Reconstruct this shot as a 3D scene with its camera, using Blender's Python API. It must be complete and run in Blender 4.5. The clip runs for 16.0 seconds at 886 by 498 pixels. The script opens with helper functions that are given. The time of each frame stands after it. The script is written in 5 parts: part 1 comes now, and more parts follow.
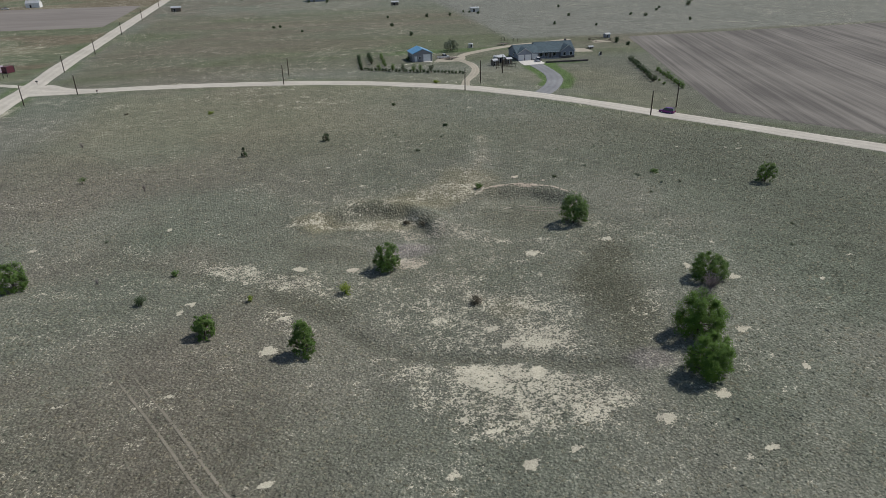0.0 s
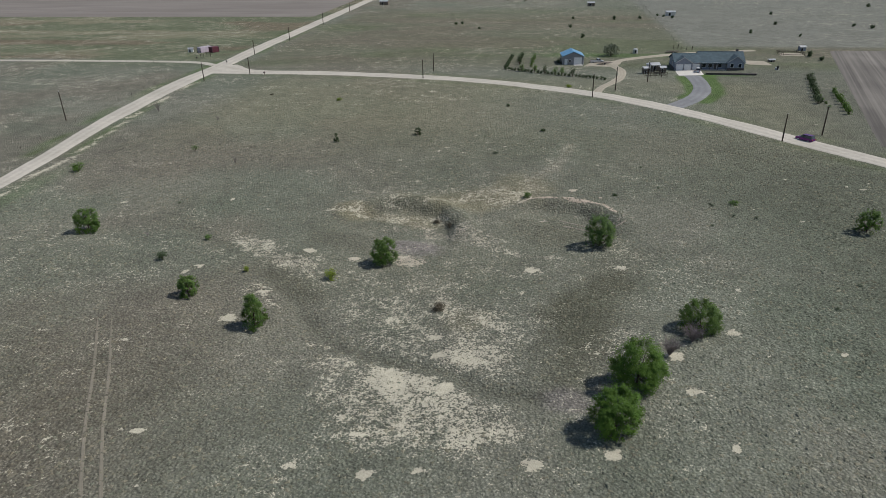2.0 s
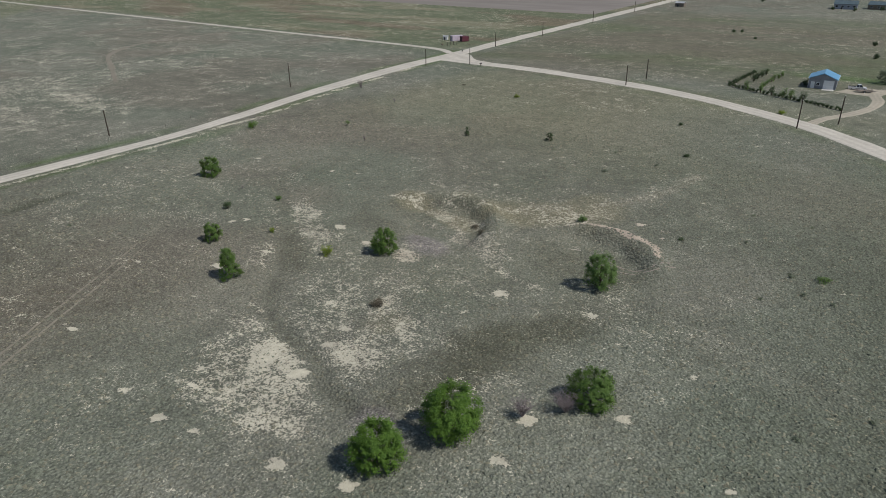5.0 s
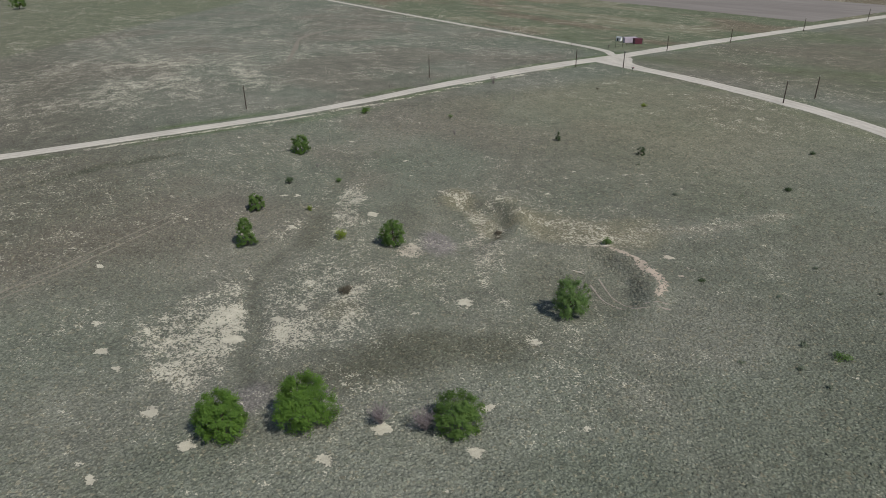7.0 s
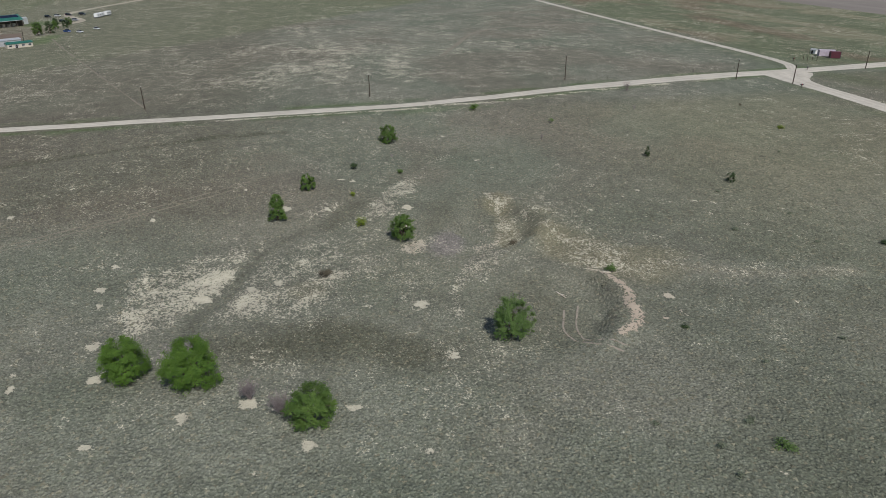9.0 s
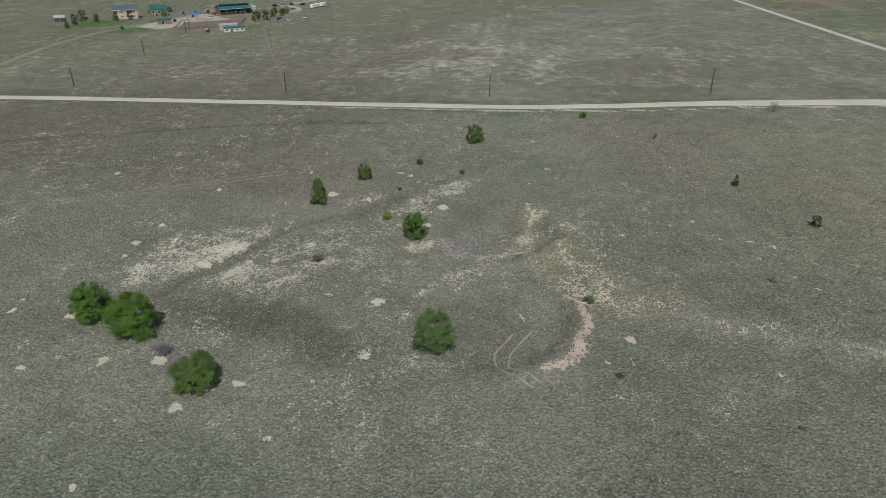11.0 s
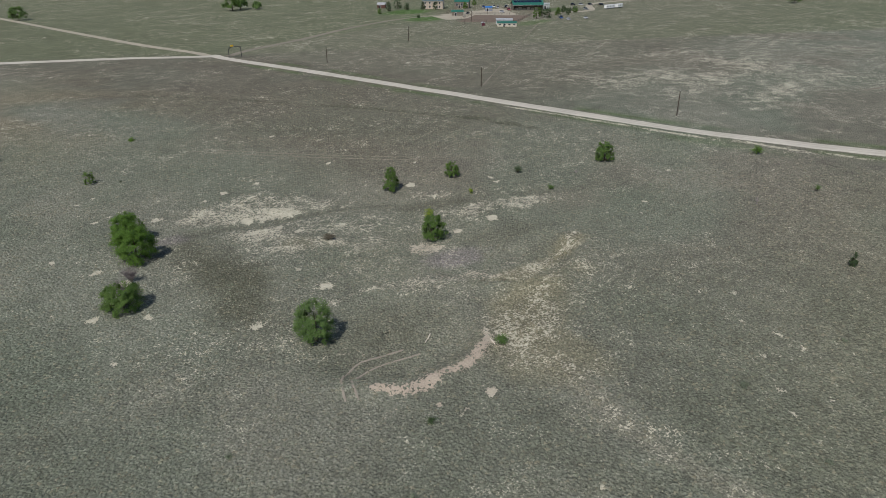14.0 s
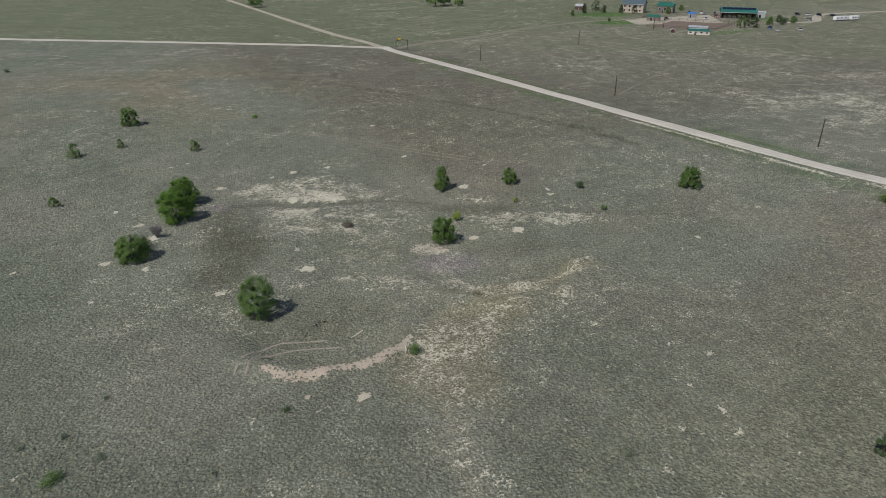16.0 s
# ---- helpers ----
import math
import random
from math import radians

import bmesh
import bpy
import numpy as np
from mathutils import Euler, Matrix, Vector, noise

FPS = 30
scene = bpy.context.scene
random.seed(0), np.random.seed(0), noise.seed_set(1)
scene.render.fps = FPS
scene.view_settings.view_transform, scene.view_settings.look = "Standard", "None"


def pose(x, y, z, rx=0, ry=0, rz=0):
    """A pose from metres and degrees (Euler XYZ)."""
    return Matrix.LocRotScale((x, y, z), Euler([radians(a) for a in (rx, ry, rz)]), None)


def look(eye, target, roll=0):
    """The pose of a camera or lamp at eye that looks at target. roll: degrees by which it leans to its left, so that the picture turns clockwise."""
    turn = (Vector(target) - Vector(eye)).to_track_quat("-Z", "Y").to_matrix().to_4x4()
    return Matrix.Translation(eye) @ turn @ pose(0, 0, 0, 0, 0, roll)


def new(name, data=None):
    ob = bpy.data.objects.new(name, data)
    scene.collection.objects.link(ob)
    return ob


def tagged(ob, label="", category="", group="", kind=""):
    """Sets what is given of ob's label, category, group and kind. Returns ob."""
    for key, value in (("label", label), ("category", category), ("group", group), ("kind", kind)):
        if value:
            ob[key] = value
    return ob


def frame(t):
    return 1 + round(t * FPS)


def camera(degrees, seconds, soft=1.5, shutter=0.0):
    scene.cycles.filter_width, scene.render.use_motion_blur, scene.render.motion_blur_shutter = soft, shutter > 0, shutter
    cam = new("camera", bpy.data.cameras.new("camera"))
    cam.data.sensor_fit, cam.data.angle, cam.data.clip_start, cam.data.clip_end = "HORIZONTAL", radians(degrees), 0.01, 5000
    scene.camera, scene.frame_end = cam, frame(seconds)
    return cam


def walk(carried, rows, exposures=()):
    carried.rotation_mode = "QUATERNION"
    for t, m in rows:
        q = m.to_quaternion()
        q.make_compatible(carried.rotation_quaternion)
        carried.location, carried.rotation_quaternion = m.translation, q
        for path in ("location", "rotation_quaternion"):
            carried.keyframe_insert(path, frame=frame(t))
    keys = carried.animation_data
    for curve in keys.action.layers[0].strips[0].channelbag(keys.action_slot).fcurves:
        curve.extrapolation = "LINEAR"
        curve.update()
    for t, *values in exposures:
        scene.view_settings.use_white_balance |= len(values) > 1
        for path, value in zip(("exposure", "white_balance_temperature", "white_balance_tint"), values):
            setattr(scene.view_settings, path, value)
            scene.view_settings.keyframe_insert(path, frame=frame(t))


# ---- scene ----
cam = camera(68.3, 16.0, 0.8)
METRES, EYE, TILT, LEAN, TURN = 285.7, 50.0, 0.0, 0.0, -11.4
ROWS = [
    (0.0, 0.0, 0.0, 0.0, -0.44, -26.12, 0.9),
    (0.5, 0.0314, 0.0022, -0.0005, 4.57, -26.04, 0.92),
    (1.0, 0.0625, 0.007, -0.0008, 9.57, -25.98, 0.93),
    (1.5, 0.0927, 0.0147, -0.001, 14.53, -25.95, 0.96),
    (2.0, 0.1226, 0.0248, -0.0014, 19.52, -25.89, 0.97),
    (2.5, 0.1509, 0.0376, -0.0019, 24.39, -25.83, 0.97),
    (3.0, 0.1783, 0.0529, -0.0022, 29.25, -25.81, 0.93),
    (3.5, 0.2038, 0.0708, -0.003, 34.14, -25.73, 0.95),
    (4.0, 0.2274, 0.0904, -0.0034, 38.99, -25.72, 0.86),
    (4.5, 0.2495, 0.1117, -0.0039, 43.86, -25.69, 0.81),
    (5.0, 0.2698, 0.1347, -0.0042, 48.74, -25.69, 0.75),
    (5.5, 0.2882, 0.1592, -0.0045, 53.65, -25.7, 0.68),
    (6.0, 0.3046, 0.1855, -0.0047, 58.59, -25.72, 0.63),
    (6.5, 0.3187, 0.2136, -0.0049, 63.6, -25.76, 0.59),
    (7.0, 0.3306, 0.2439, -0.0048, 68.79, -25.82, 0.52),
    (7.5, 0.3397, 0.2742, -0.0053, 73.76, -25.84, 0.55),
    (8.0, 0.3462, 0.3048, -0.0057, 78.75, -25.83, 0.53),
    (8.5, 0.3499, 0.3362, -0.0059, 83.73, -25.8, 0.52),
    (9.0, 0.3506, 0.367, -0.0067, 88.53, -25.76, 0.58),
    (9.5, 0.3486, 0.3979, -0.0073, 93.38, -25.73, 0.63),
    (10.0, 0.3439, 0.4288, -0.0075, 98.29, -25.7, 0.64),
    (10.5, 0.3365, 0.4593, -0.0076, 103.26, -25.68, 0.63),
    (11.0, 0.3266, 0.4891, -0.0076, 108.26, -25.66, 0.6),
    (11.5, 0.3142, 0.5179, -0.0076, 113.25, -25.64, 0.55),
    (12.0, 0.2993, 0.5454, -0.0078, 118.23, -25.6, 0.5),
    (12.5, 0.282, 0.5712, -0.0079, 123.16, -25.59, 0.44),
    (13.0, 0.2625, 0.5956, -0.008, 128.08, -25.59, 0.39),
    (13.5, 0.2412, 0.6181, -0.0083, 132.97, -25.53, 0.33),
    (14.0, 0.2183, 0.6392, -0.0083, 137.93, -25.5, 0.26),
    (14.5, 0.1938, 0.6582, -0.0082, 142.87, -25.54, 0.17),
    (15.0, 0.1673, 0.6748, -0.0082, 147.79, -25.51, 0.09),
    (15.5, 0.1394, 0.6892, -0.0081, 152.77, -25.5, -0.0),
    (16.0, 0.1084, 0.7015, -0.0084, 158.06, -25.49, -0.08),
]
walk(cam, [(t, pose(0, 0, EYE, TILT, LEAN, TURN) @ pose(METRES * x, METRES * y, METRES * z, 90 + pitch, roll, yaw)) for t, x, y, z, yaw, pitch, roll in ROWS])

# ---- world, sun, exposure ----
SUN_AZ, SUN_EL = 12.0, 52.0  # degrees from +x towards +y; above the horizon
world = bpy.data.worlds.new("sky")
world.use_nodes = True
scene.world = world
wn = world.node_tree.nodes
sky = wn.new("ShaderNodeTexSky")
sky.sky_type, sky.sun_disc = "NISHITA", False
sky.sun_elevation, sky.sun_rotation = radians(SUN_EL), radians(90 - SUN_AZ)
wn["Background"].inputs["Strength"].default_value = 0.085
world.node_tree.links.new(sky.outputs[0], wn["Background"].inputs["Color"])
sun = new("sun", bpy.data.lights.new("sun", "SUN"))
sun.data.energy, sun.data.angle, sun.data.color = 3.45, radians(0.55), (1.0, 0.955, 0.89)
to_sun = Vector((math.cos(radians(SUN_EL)) * math.cos(radians(SUN_AZ)), math.cos(radians(SUN_EL)) * math.sin(radians(SUN_AZ)), math.sin(radians(SUN_EL))))
sun.matrix_world = look((0, 0, 0), tuple(-to_sun))
scene.view_settings.exposure = 0.0


# ---- materials ----
class Mat:
    """A small builder of node materials."""

    def __init__(self, name, roughness=0.8, metallic=0.0, specular=0.3):
        self.m = bpy.data.materials.new(name)
        self.m.use_nodes = True
        self.t = self.m.node_tree
        self.b = self.t.nodes["Principled BSDF"]
        self.b.inputs["Roughness"].default_value = roughness
        self.b.inputs["Metallic"].default_value = metallic
        self.b.inputs["Specular IOR Level"].default_value = specular

    def node(self, kind):
        return self.t.nodes.new(kind)

    def link(self, a, b):
        self.t.links.new(a, b)

    def where(self):
        return self.node("ShaderNodeNewGeometry").outputs["Position"]

    def local(self):
        return self.node("ShaderNodeTexCoord").outputs["Object"]

    def noise(self, vec, scale, detail=3.0, rough=0.55, distortion=0.0):
        n = self.node("ShaderNodeTexNoise")
        n.inputs["Scale"].default_value, n.inputs["Detail"].default_value = scale, detail
        n.inputs["Roughness"].default_value, n.inputs["Distortion"].default_value = rough, distortion
        self.link(vec, n.inputs["Vector"])
        return n.outputs["Fac"]

    def ramp(self, fac, a, b, lo=0.0, hi=1.0):
        n = self.node("ShaderNodeMapRange")
        for i, v in enumerate((a, b, lo, hi)):
            n.inputs[i + 1].default_value = v
        self.link(fac, n.inputs[0])
        return n.outputs[0]

    def calc(self, op, a, b):
        n = self.node("ShaderNodeMath")
        n.operation = op
        for i, v in enumerate((a, b)):
            if isinstance(v, (int, float)):
                n.inputs[i].default_value = v
            else:
                self.link(v, n.inputs[i])
        return n.outputs[0]

    def mix(self, fac, a, b, mode="MIX"):
        n = self.node("ShaderNodeMix")
        n.data_type, n.blend_type = "RGBA", mode
        for sock, v in ((0, fac), (6, a), (7, b)):
            if isinstance(v, (int, float)):
                n.inputs[sock].default_value = v
            elif isinstance(v, tuple):
                n.inputs[sock].default_value = (*v, 1)
            else:
                self.link(v, n.inputs[sock])
        return n.outputs[2]

    def color(self, c):
        if isinstance(c, tuple):
            self.b.inputs["Base Color"].default_value = (*c, 1)
        else:
            self.link(c, self.b.inputs["Base Color"])

    def bump(self, h, strength=0.5, distance=0.05):
        n = self.node("ShaderNodeBump")
        n.inputs["Strength"].default_value, n.inputs["Distance"].default_value = strength, distance
        self.link(h, n.inputs["Height"])
        self.link(n.outputs[0], self.b.inputs["Normal"])

    def attr(self, name):
        n = self.node("ShaderNodeAttribute")
        n.attribute_name = name
        return n


def gray(m, v):
    n = m.node("ShaderNodeCombineColor")
    for i in range(3):
        m.link(v, n.inputs[i])
    return n.outputs[0]


def plain(name, c, roughness=0.7, metallic=0.0, vary=0.15, scale=3.0, specular=0.3):
    """A surface of one colour with mild stains and fine relief."""
    m = Mat(name, roughness, metallic, specular)
    p = m.where()
    n1, n2 = m.noise(p, scale), m.noise(p, scale * 9)
    f = m.calc("MULTIPLY", m.ramp(n1, 0.3, 0.7, 1 - vary, 1 + vary), m.ramp(n2, 0.3, 0.7, 1 - vary * 0.6, 1 + vary * 0.6))
    m.color(m.mix(1.0, c, gray(m, f), "MULTIPLY"))
    m.bump(n2, 0.15, 0.01)
    return m.m


def ground_material():
    m = Mat("prairie_ground", 0.95, 0, 0.1)
    p = m.where()
    cover = m.attr("cover").outputs["Color"]
    bare = m.attr("bare").outputs["Fac"]
    fine, mid, grit = m.noise(p, 3.4, 5, 0.7), m.noise(p, 1.1, 3, 0.6), m.noise(p, 11.0, 3, 0.6)
    patch, big = m.noise(p, 0.22, 5, 0.62), m.noise(p, 0.05, 5, 0.6)
    warp = m.node("ShaderNodeTexNoise")
    warp.inputs["Scale"].default_value, warp.inputs["Detail"].default_value = 1.6, 2.0
    m.link(p, warp.inputs["Vector"])
    vor = m.node("ShaderNodeTexVoronoi")
    vor.feature = "SMOOTH_F1"
    vor.inputs["Scale"].default_value, vor.inputs["Smoothness"].default_value = 2.4, 0.35
    m.link(m.mix(0.3, p, warp.outputs["Color"], "ADD"), vor.inputs["Vector"])
    mound = m.ramp(vor.outputs["Distance"], 0.12, 0.62, 1.0, 0.0)
    f = m.calc("MULTIPLY", m.ramp(fine, 0.3, 0.7, 0.52, 1.5), m.ramp(mid, 0.3, 0.7, 0.84, 1.18))
    # light and shade of the hummocks put into colour: tops paler, gaps darker
    f = m.calc("MULTIPLY", f, m.ramp(mound, 0.0, 1.0, 0.82, 1.2))
    f = m.calc("MULTIPLY", f, m.ramp(patch, 0.3, 0.7, 0.82, 1.18))
    f = m.calc("MULTIPLY", f, m.ramp(big, 0.3, 0.7, 0.9, 1.1))
    f = m.calc("MULTIPLY", f, 1.06)
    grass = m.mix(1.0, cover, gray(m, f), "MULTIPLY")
    # dry straw among the green
    grass = m.mix(m.ramp(m.noise(p, 5.5, 4, 0.7), 0.55, 0.69, 0, 0.5), grass, (0.27, 0.255, 0.205))
    # pale soil shows through where the cover is thin
    edge = m.calc("ADD", m.calc("MULTIPLY", m.calc("SUBTRACT", mid, 0.5), 0.9), m.calc("MULTIPLY", m.calc("SUBTRACT", fine, 0.5), 2.0))
    edge = m.calc("ADD", edge, m.calc("MULTIPLY", m.calc("SUBTRACT", patch, 0.5), 0.8))
    s = m.ramp(m.calc("ADD", bare, m.calc("MULTIPLY", edge, 0.8)), 0.45, 0.56)
    soil = m.mix(m.ramp(patch, 0.35, 0.65), (0.41, 0.385, 0.305), (0.52, 0.49, 0.385))
    soil = m.mix(1.0, soil, gray(m, m.calc("MULTIPLY", m.ramp(grit, 0.25, 0.75, 0.85, 1.12), m.ramp(mid, 0.3, 0.7, 0.9, 1.08))), "MULTIPLY")
    pink = m.attr("pink").outputs["Fac"]
    soil = m.mix(pink, soil, (0.39, 0.315, 0.255))
    m.color(m.mix(s, grass, soil))
    h = m.calc("ADD", m.calc("MULTIPLY", fine, 0.7), m.calc("MULTIPLY", grit, 0.25))
    turf = m.calc("MULTIPLY", mound, m.ramp(s, 0.0, 1.0, 0.85, 0.1))
    m.bump(m.calc("ADD", h, turf), 0.85, 0.2)
    return m.m


def tuft_material():
    m = Mat("grass_tuft", 0.95, 0, 0.1)
    cover = m.attr("cover").outputs["Color"]
    r = m.node("ShaderNodeNewGeometry").outputs["Random Per Island"]
    f = m.ramp(r, 0, 1, 0.66, 1.34)
    n = m.noise(m.where(), 14.0, 3)
    f = m.calc("MULTIPLY", f, m.ramp(n, 0.3, 0.7, 0.75, 1.25))
    m.color(m.mix(1.0, cover, gray(m, f), "MULTIPLY"))
    m.bump(n, 0.6, 0.06)
    return m.m


def road_material(name, c1, c2):
    m = Mat(name, 0.95, 0, 0.1)
    p = m.where()
    a, b, g = m.noise(p, 0.07, 4), m.noise(p, 0.9, 4, 0.6), m.noise(p, 9.0, 3)
    c = m.mix(m.ramp(a, 0.35, 0.65), c1, c2)
    rut = m.attr("rut").outputs["Fac"]
    f = m.calc("MULTIPLY", m.ramp(b, 0.3, 0.7, 0.9, 1.1), m.ramp(g, 0.3, 0.7, 0.93, 1.07))
    f = m.calc("MULTIPLY", f, m.ramp(rut, 0, 1, 0.93, 1.07))
    m.color(m.mix(1.0, c, gray(m, f), "MULTIPLY"))
    m.bump(m.calc("ADD", b, g), 0.3, 0.03)
    return m.m


def field_material(name, c1, c2, turn, pitch=2.6, lines=0.6):
    """Ploughed soil with drill lines along one direction."""
    m = Mat(name, 0.95, 0, 0.1)
    p = m.where()
    vm = m.node("ShaderNodeVectorRotate")
    vm.rotation_type = "Z_AXIS"
    vm.inputs["Angle"].default_value = radians(turn)
    m.link(p, vm.inputs["Vector"])
    w = m.node("ShaderNodeMapping")
    m.link(vm.outputs[0], w.inputs["Vector"])
    w.inputs["Scale"].default_value = (1 / pitch, 0.004, 1)
    streak = m.noise(w.outputs[0], 1.0, 5, 0.7)
    w2 = m.node("ShaderNodeMapping")
    m.link(vm.outputs[0], w2.inputs["Vector"])
    w2.inputs["Scale"].default_value = (0.06, 0.012, 1)
    broad = m.noise(w2.outputs[0], 1.0, 4, 0.6, 0.6)
    blotch = m.noise(p, 0.02, 4)
    f = m.calc("ADD", m.calc("MULTIPLY", m.ramp(streak, 0.3, 0.7), lines), m.calc("MULTIPLY", m.ramp(broad, 0.35, 0.7), 1 - lines))
    f = m.calc("ADD", m.calc("MULTIPLY", f, 0.7), m.calc("MULTIPLY", blotch, 0.3))
    m.color(m.mix(m.ramp(f, 0.3, 0.9), c1, c2))
    m.bump(streak, 0.5, 0.1)
    return m.m


def leaf_material(name, dark, light, through_light=0.25):
    m = Mat(name, 0.6, 0, 0.25)
    r = m.node("ShaderNodeNewGeometry").outputs["Random Per Island"]
    n = m.noise(m.local(), 1.3, 2)
    f = m.calc("ADD", m.calc("MULTIPLY", r, 0.3), m.calc("MULTIPLY", m.ramp(n, 0.3, 0.7), 0.7))
    c = m.mix(f, dark, light)
    m.color(c)
    tr = m.node("ShaderNodeBsdfTranslucent")
    m.link(m.mix(1.0, c, (1.2, 1.25, 0.5), "MULTIPLY"), tr.inputs["Color"])
    mx = m.node("ShaderNodeMixShader")
    mx.inputs[0].default_value = through_light
    m.link(m.b.outputs[0], mx.inputs[1])
    m.link(tr.outputs[0], mx.inputs[2])
    m.link(mx.outputs[0], m.t.nodes["Material Output"].inputs["Surface"])
    return m.m


def bark_material(name, c):
    m = Mat(name, 0.9, 0, 0.15)
    w = m.node("ShaderNodeMapping")
    m.link(m.local(), w.inputs["Vector"])
    w.inputs["Scale"].default_value = (9, 9, 1.5)
    n = m.noise(w.outputs[0], 2.0, 4, 0.6)
    m.color(m.mix(1.0, c, gray(m, m.ramp(n, 0.3, 0.7, 0.55, 1.45)), "MULTIPLY"))
    m.bump(n, 0.8, 0.03)
    return m.m


def ribbed(name, c, pitch=0.3, axis=0, roughness=0.45, metallic=0.2, depth=0.03, vary=0.12):
    """Sheet metal or boards with ribs at an even pitch along one local axis."""
    m = Mat(name, roughness, metallic, 0.4)
    p = m.local()
    sep = m.node("ShaderNodeSeparateXYZ")
    m.link(p, sep.inputs[0])
    s = m.calc("SINE", m.calc("MULTIPLY", sep.outputs[axis], 2 * math.pi / pitch), 0.0)
    n = m.noise(p, 0.8, 4)
    m.color(m.mix(1.0, c, gray(m, m.ramp(n, 0.3, 0.7, 1 - vary, 1 + vary)), "MULTIPLY"))
    m.bump(s, 0.6, depth)
    return m.m


GROUND = ground_material()
TUFT = tuft_material()
ROAD = road_material("gravel_road", (0.41, 0.385, 0.335), (0.47, 0.44, 0.385))
TRACK = road_material("dirt_track", (0.31, 0.285, 0.23), (0.37, 0.335, 0.27))
FAINT = road_material("faint_track", (0.19, 0.175, 0.14), (0.225, 0.205, 0.165))
RUTTED = road_material("rutted_soil", (0.25, 0.22, 0.185), (0.31, 0.275, 0.23))
ASPHALT = road_material("worn_asphalt", (0.19, 0.195, 0.205), (0.23, 0.235, 0.24))
FIELD_E = field_material("ploughed_soil", (0.105, 0.098, 0.09), (0.27, 0.252, 0.225), 16, 1.8, 0.65)
FIELD_N = field_material("fallow_soil", (0.18, 0.163, 0.148), (0.245, 0.225, 0.205), 88, 12.0, 0.4)
LEAF = leaf_material("elm_leaf", (0.055, 0.118, 0.018), (0.13, 0.23, 0.036))
LEAF_DARK = leaf_material("dark_leaf", (0.05, 0.105, 0.022), (0.135, 0.215, 0.05))
LEAF_GREY = leaf_material("dull_leaf", (0.065, 0.125, 0.032), (0.145, 0.225, 0.07))
LEAF_LIME = leaf_material("young_leaf", (0.13, 0.19, 0.02), (0.25, 0.31, 0.05))
LEAF_PINE = leaf_material("juniper_leaf", (0.028, 0.052, 0.02), (0.07, 0.105, 0.042), 0.1)
LEAF_SAGE = leaf_material("sage_leaf", (0.10, 0.125, 0.085), (0.19, 0.215, 0.155), 0.15)
LEAF_BROWN = leaf_material("dry_leaf", (0.075, 0.065, 0.045), (0.14, 0.12, 0.085), 0.1)
BARK = bark_material("bark", (0.085, 0.065, 0.05))
TWIG = bark_material("dead_twig", (0.20, 0.172, 0.172))
POLE_WOOD = bark_material("creosote_wood", (0.06, 0.045, 0.036))
POST_WOOD = bark_material("weathered_post", (0.09, 0.075, 0.06))
CONCRETE = plain("concrete", (0.55, 0.53, 0.49), 0.85, 0, 0.08, 0.7)
SIDING = ribbed("grey_siding", (0.25, 0.275, 0.33), 0.2, 2, 0.7, 0.0, 0.02)
SIDING_TAN = ribbed("tan_siding", (0.45, 0.37, 0.30), 0.2, 2, 0.7, 0.0, 0.02)
SHED_WALL = ribbed("shed_sheet", (0.24, 0.245, 0.27), 0.3, 0, 0.5, 0.15)
STONE = plain("stone_veneer", (0.12, 0.105, 0.10), 0.9, 0, 0.4, 2.5)
SHINGLE = ribbed("slate_shingle", (0.065, 0.10, 0.12), 0.15, 1, 0.85, 0.0, 0.02, 0.2)
ROOF_BLUE = ribbed("blue_sheet_roof", (0.13, 0.35, 0.56), 0.3, 0, 0.35, 0.35)
ROOF_GREEN = ribbed("green_sheet_roof", (0.03, 0.16, 0.12), 0.3, 0, 0.4, 0.3)
SOLAR = plain("solar_panel", (0.012, 0.018, 0.045), 0.15, 0.2, 0.1, 1.0, 0.6)
SHEET = ribbed("pale_sheet_metal", (0.52, 0.53, 0.54), 0.3, 0, 0.4, 0.4)
CREAM = plain("cream_wall", (0.55, 0.50, 0.42), 0.75, 0, 0.1)
WHITE = plain("white_paint", (0.72, 0.72, 0.72), 0.5, 0, 0.05)
TRIM = plain("pale_trim", (0.55, 0.55, 0.56), 0.6, 0, 0.05)
DARK = plain("dark_opening", (0.015, 0.015, 0.016), 0.9, 0, 0.1)
STEEL = plain("dark_steel", (0.06, 0.06, 0.065), 0.5, 0.6, 0.2)
RUST = plain("rusty_iron", (0.11, 0.06, 0.045), 0.85, 0.2, 0.35)
CONTAINER = ribbed("container_grey", (0.55, 0.48, 0.55), 0.28, 1, 0.5, 0.2, 0.05)
CONTAINER_RED = ribbed("container_maroon", (0.12, 0.035, 0.05), 0.28, 1, 0.5, 0.2, 0.05)
TYRE = plain("tyre_rubber", (0.02, 0.02, 0.02), 0.9, 0, 0.2)
YELLOW = plain("yellow_paint", (0.65, 0.42, 0.02), 0.5, 0, 0.1)
BLUE = plain("blue_tarp", (0.04, 0.16, 0.42), 0.5, 0, 0.2)
RED = plain("red_paint", (0.35, 0.02, 0.03), 0.35, 0.1, 0.1)
SAND_RED = plain("arena_sand", (0.15, 0.115, 0.09), 0.95, 0, 0.15, 0.3)
TIMBER = plain("grey_timber", (0.17, 0.145, 0.12), 0.9, 0, 0.3)
glass = Mat("window_glass", 0.08, 0.0, 0.6)
glass.color((0.02, 0.025, 0.03))
GLASS = glass.m


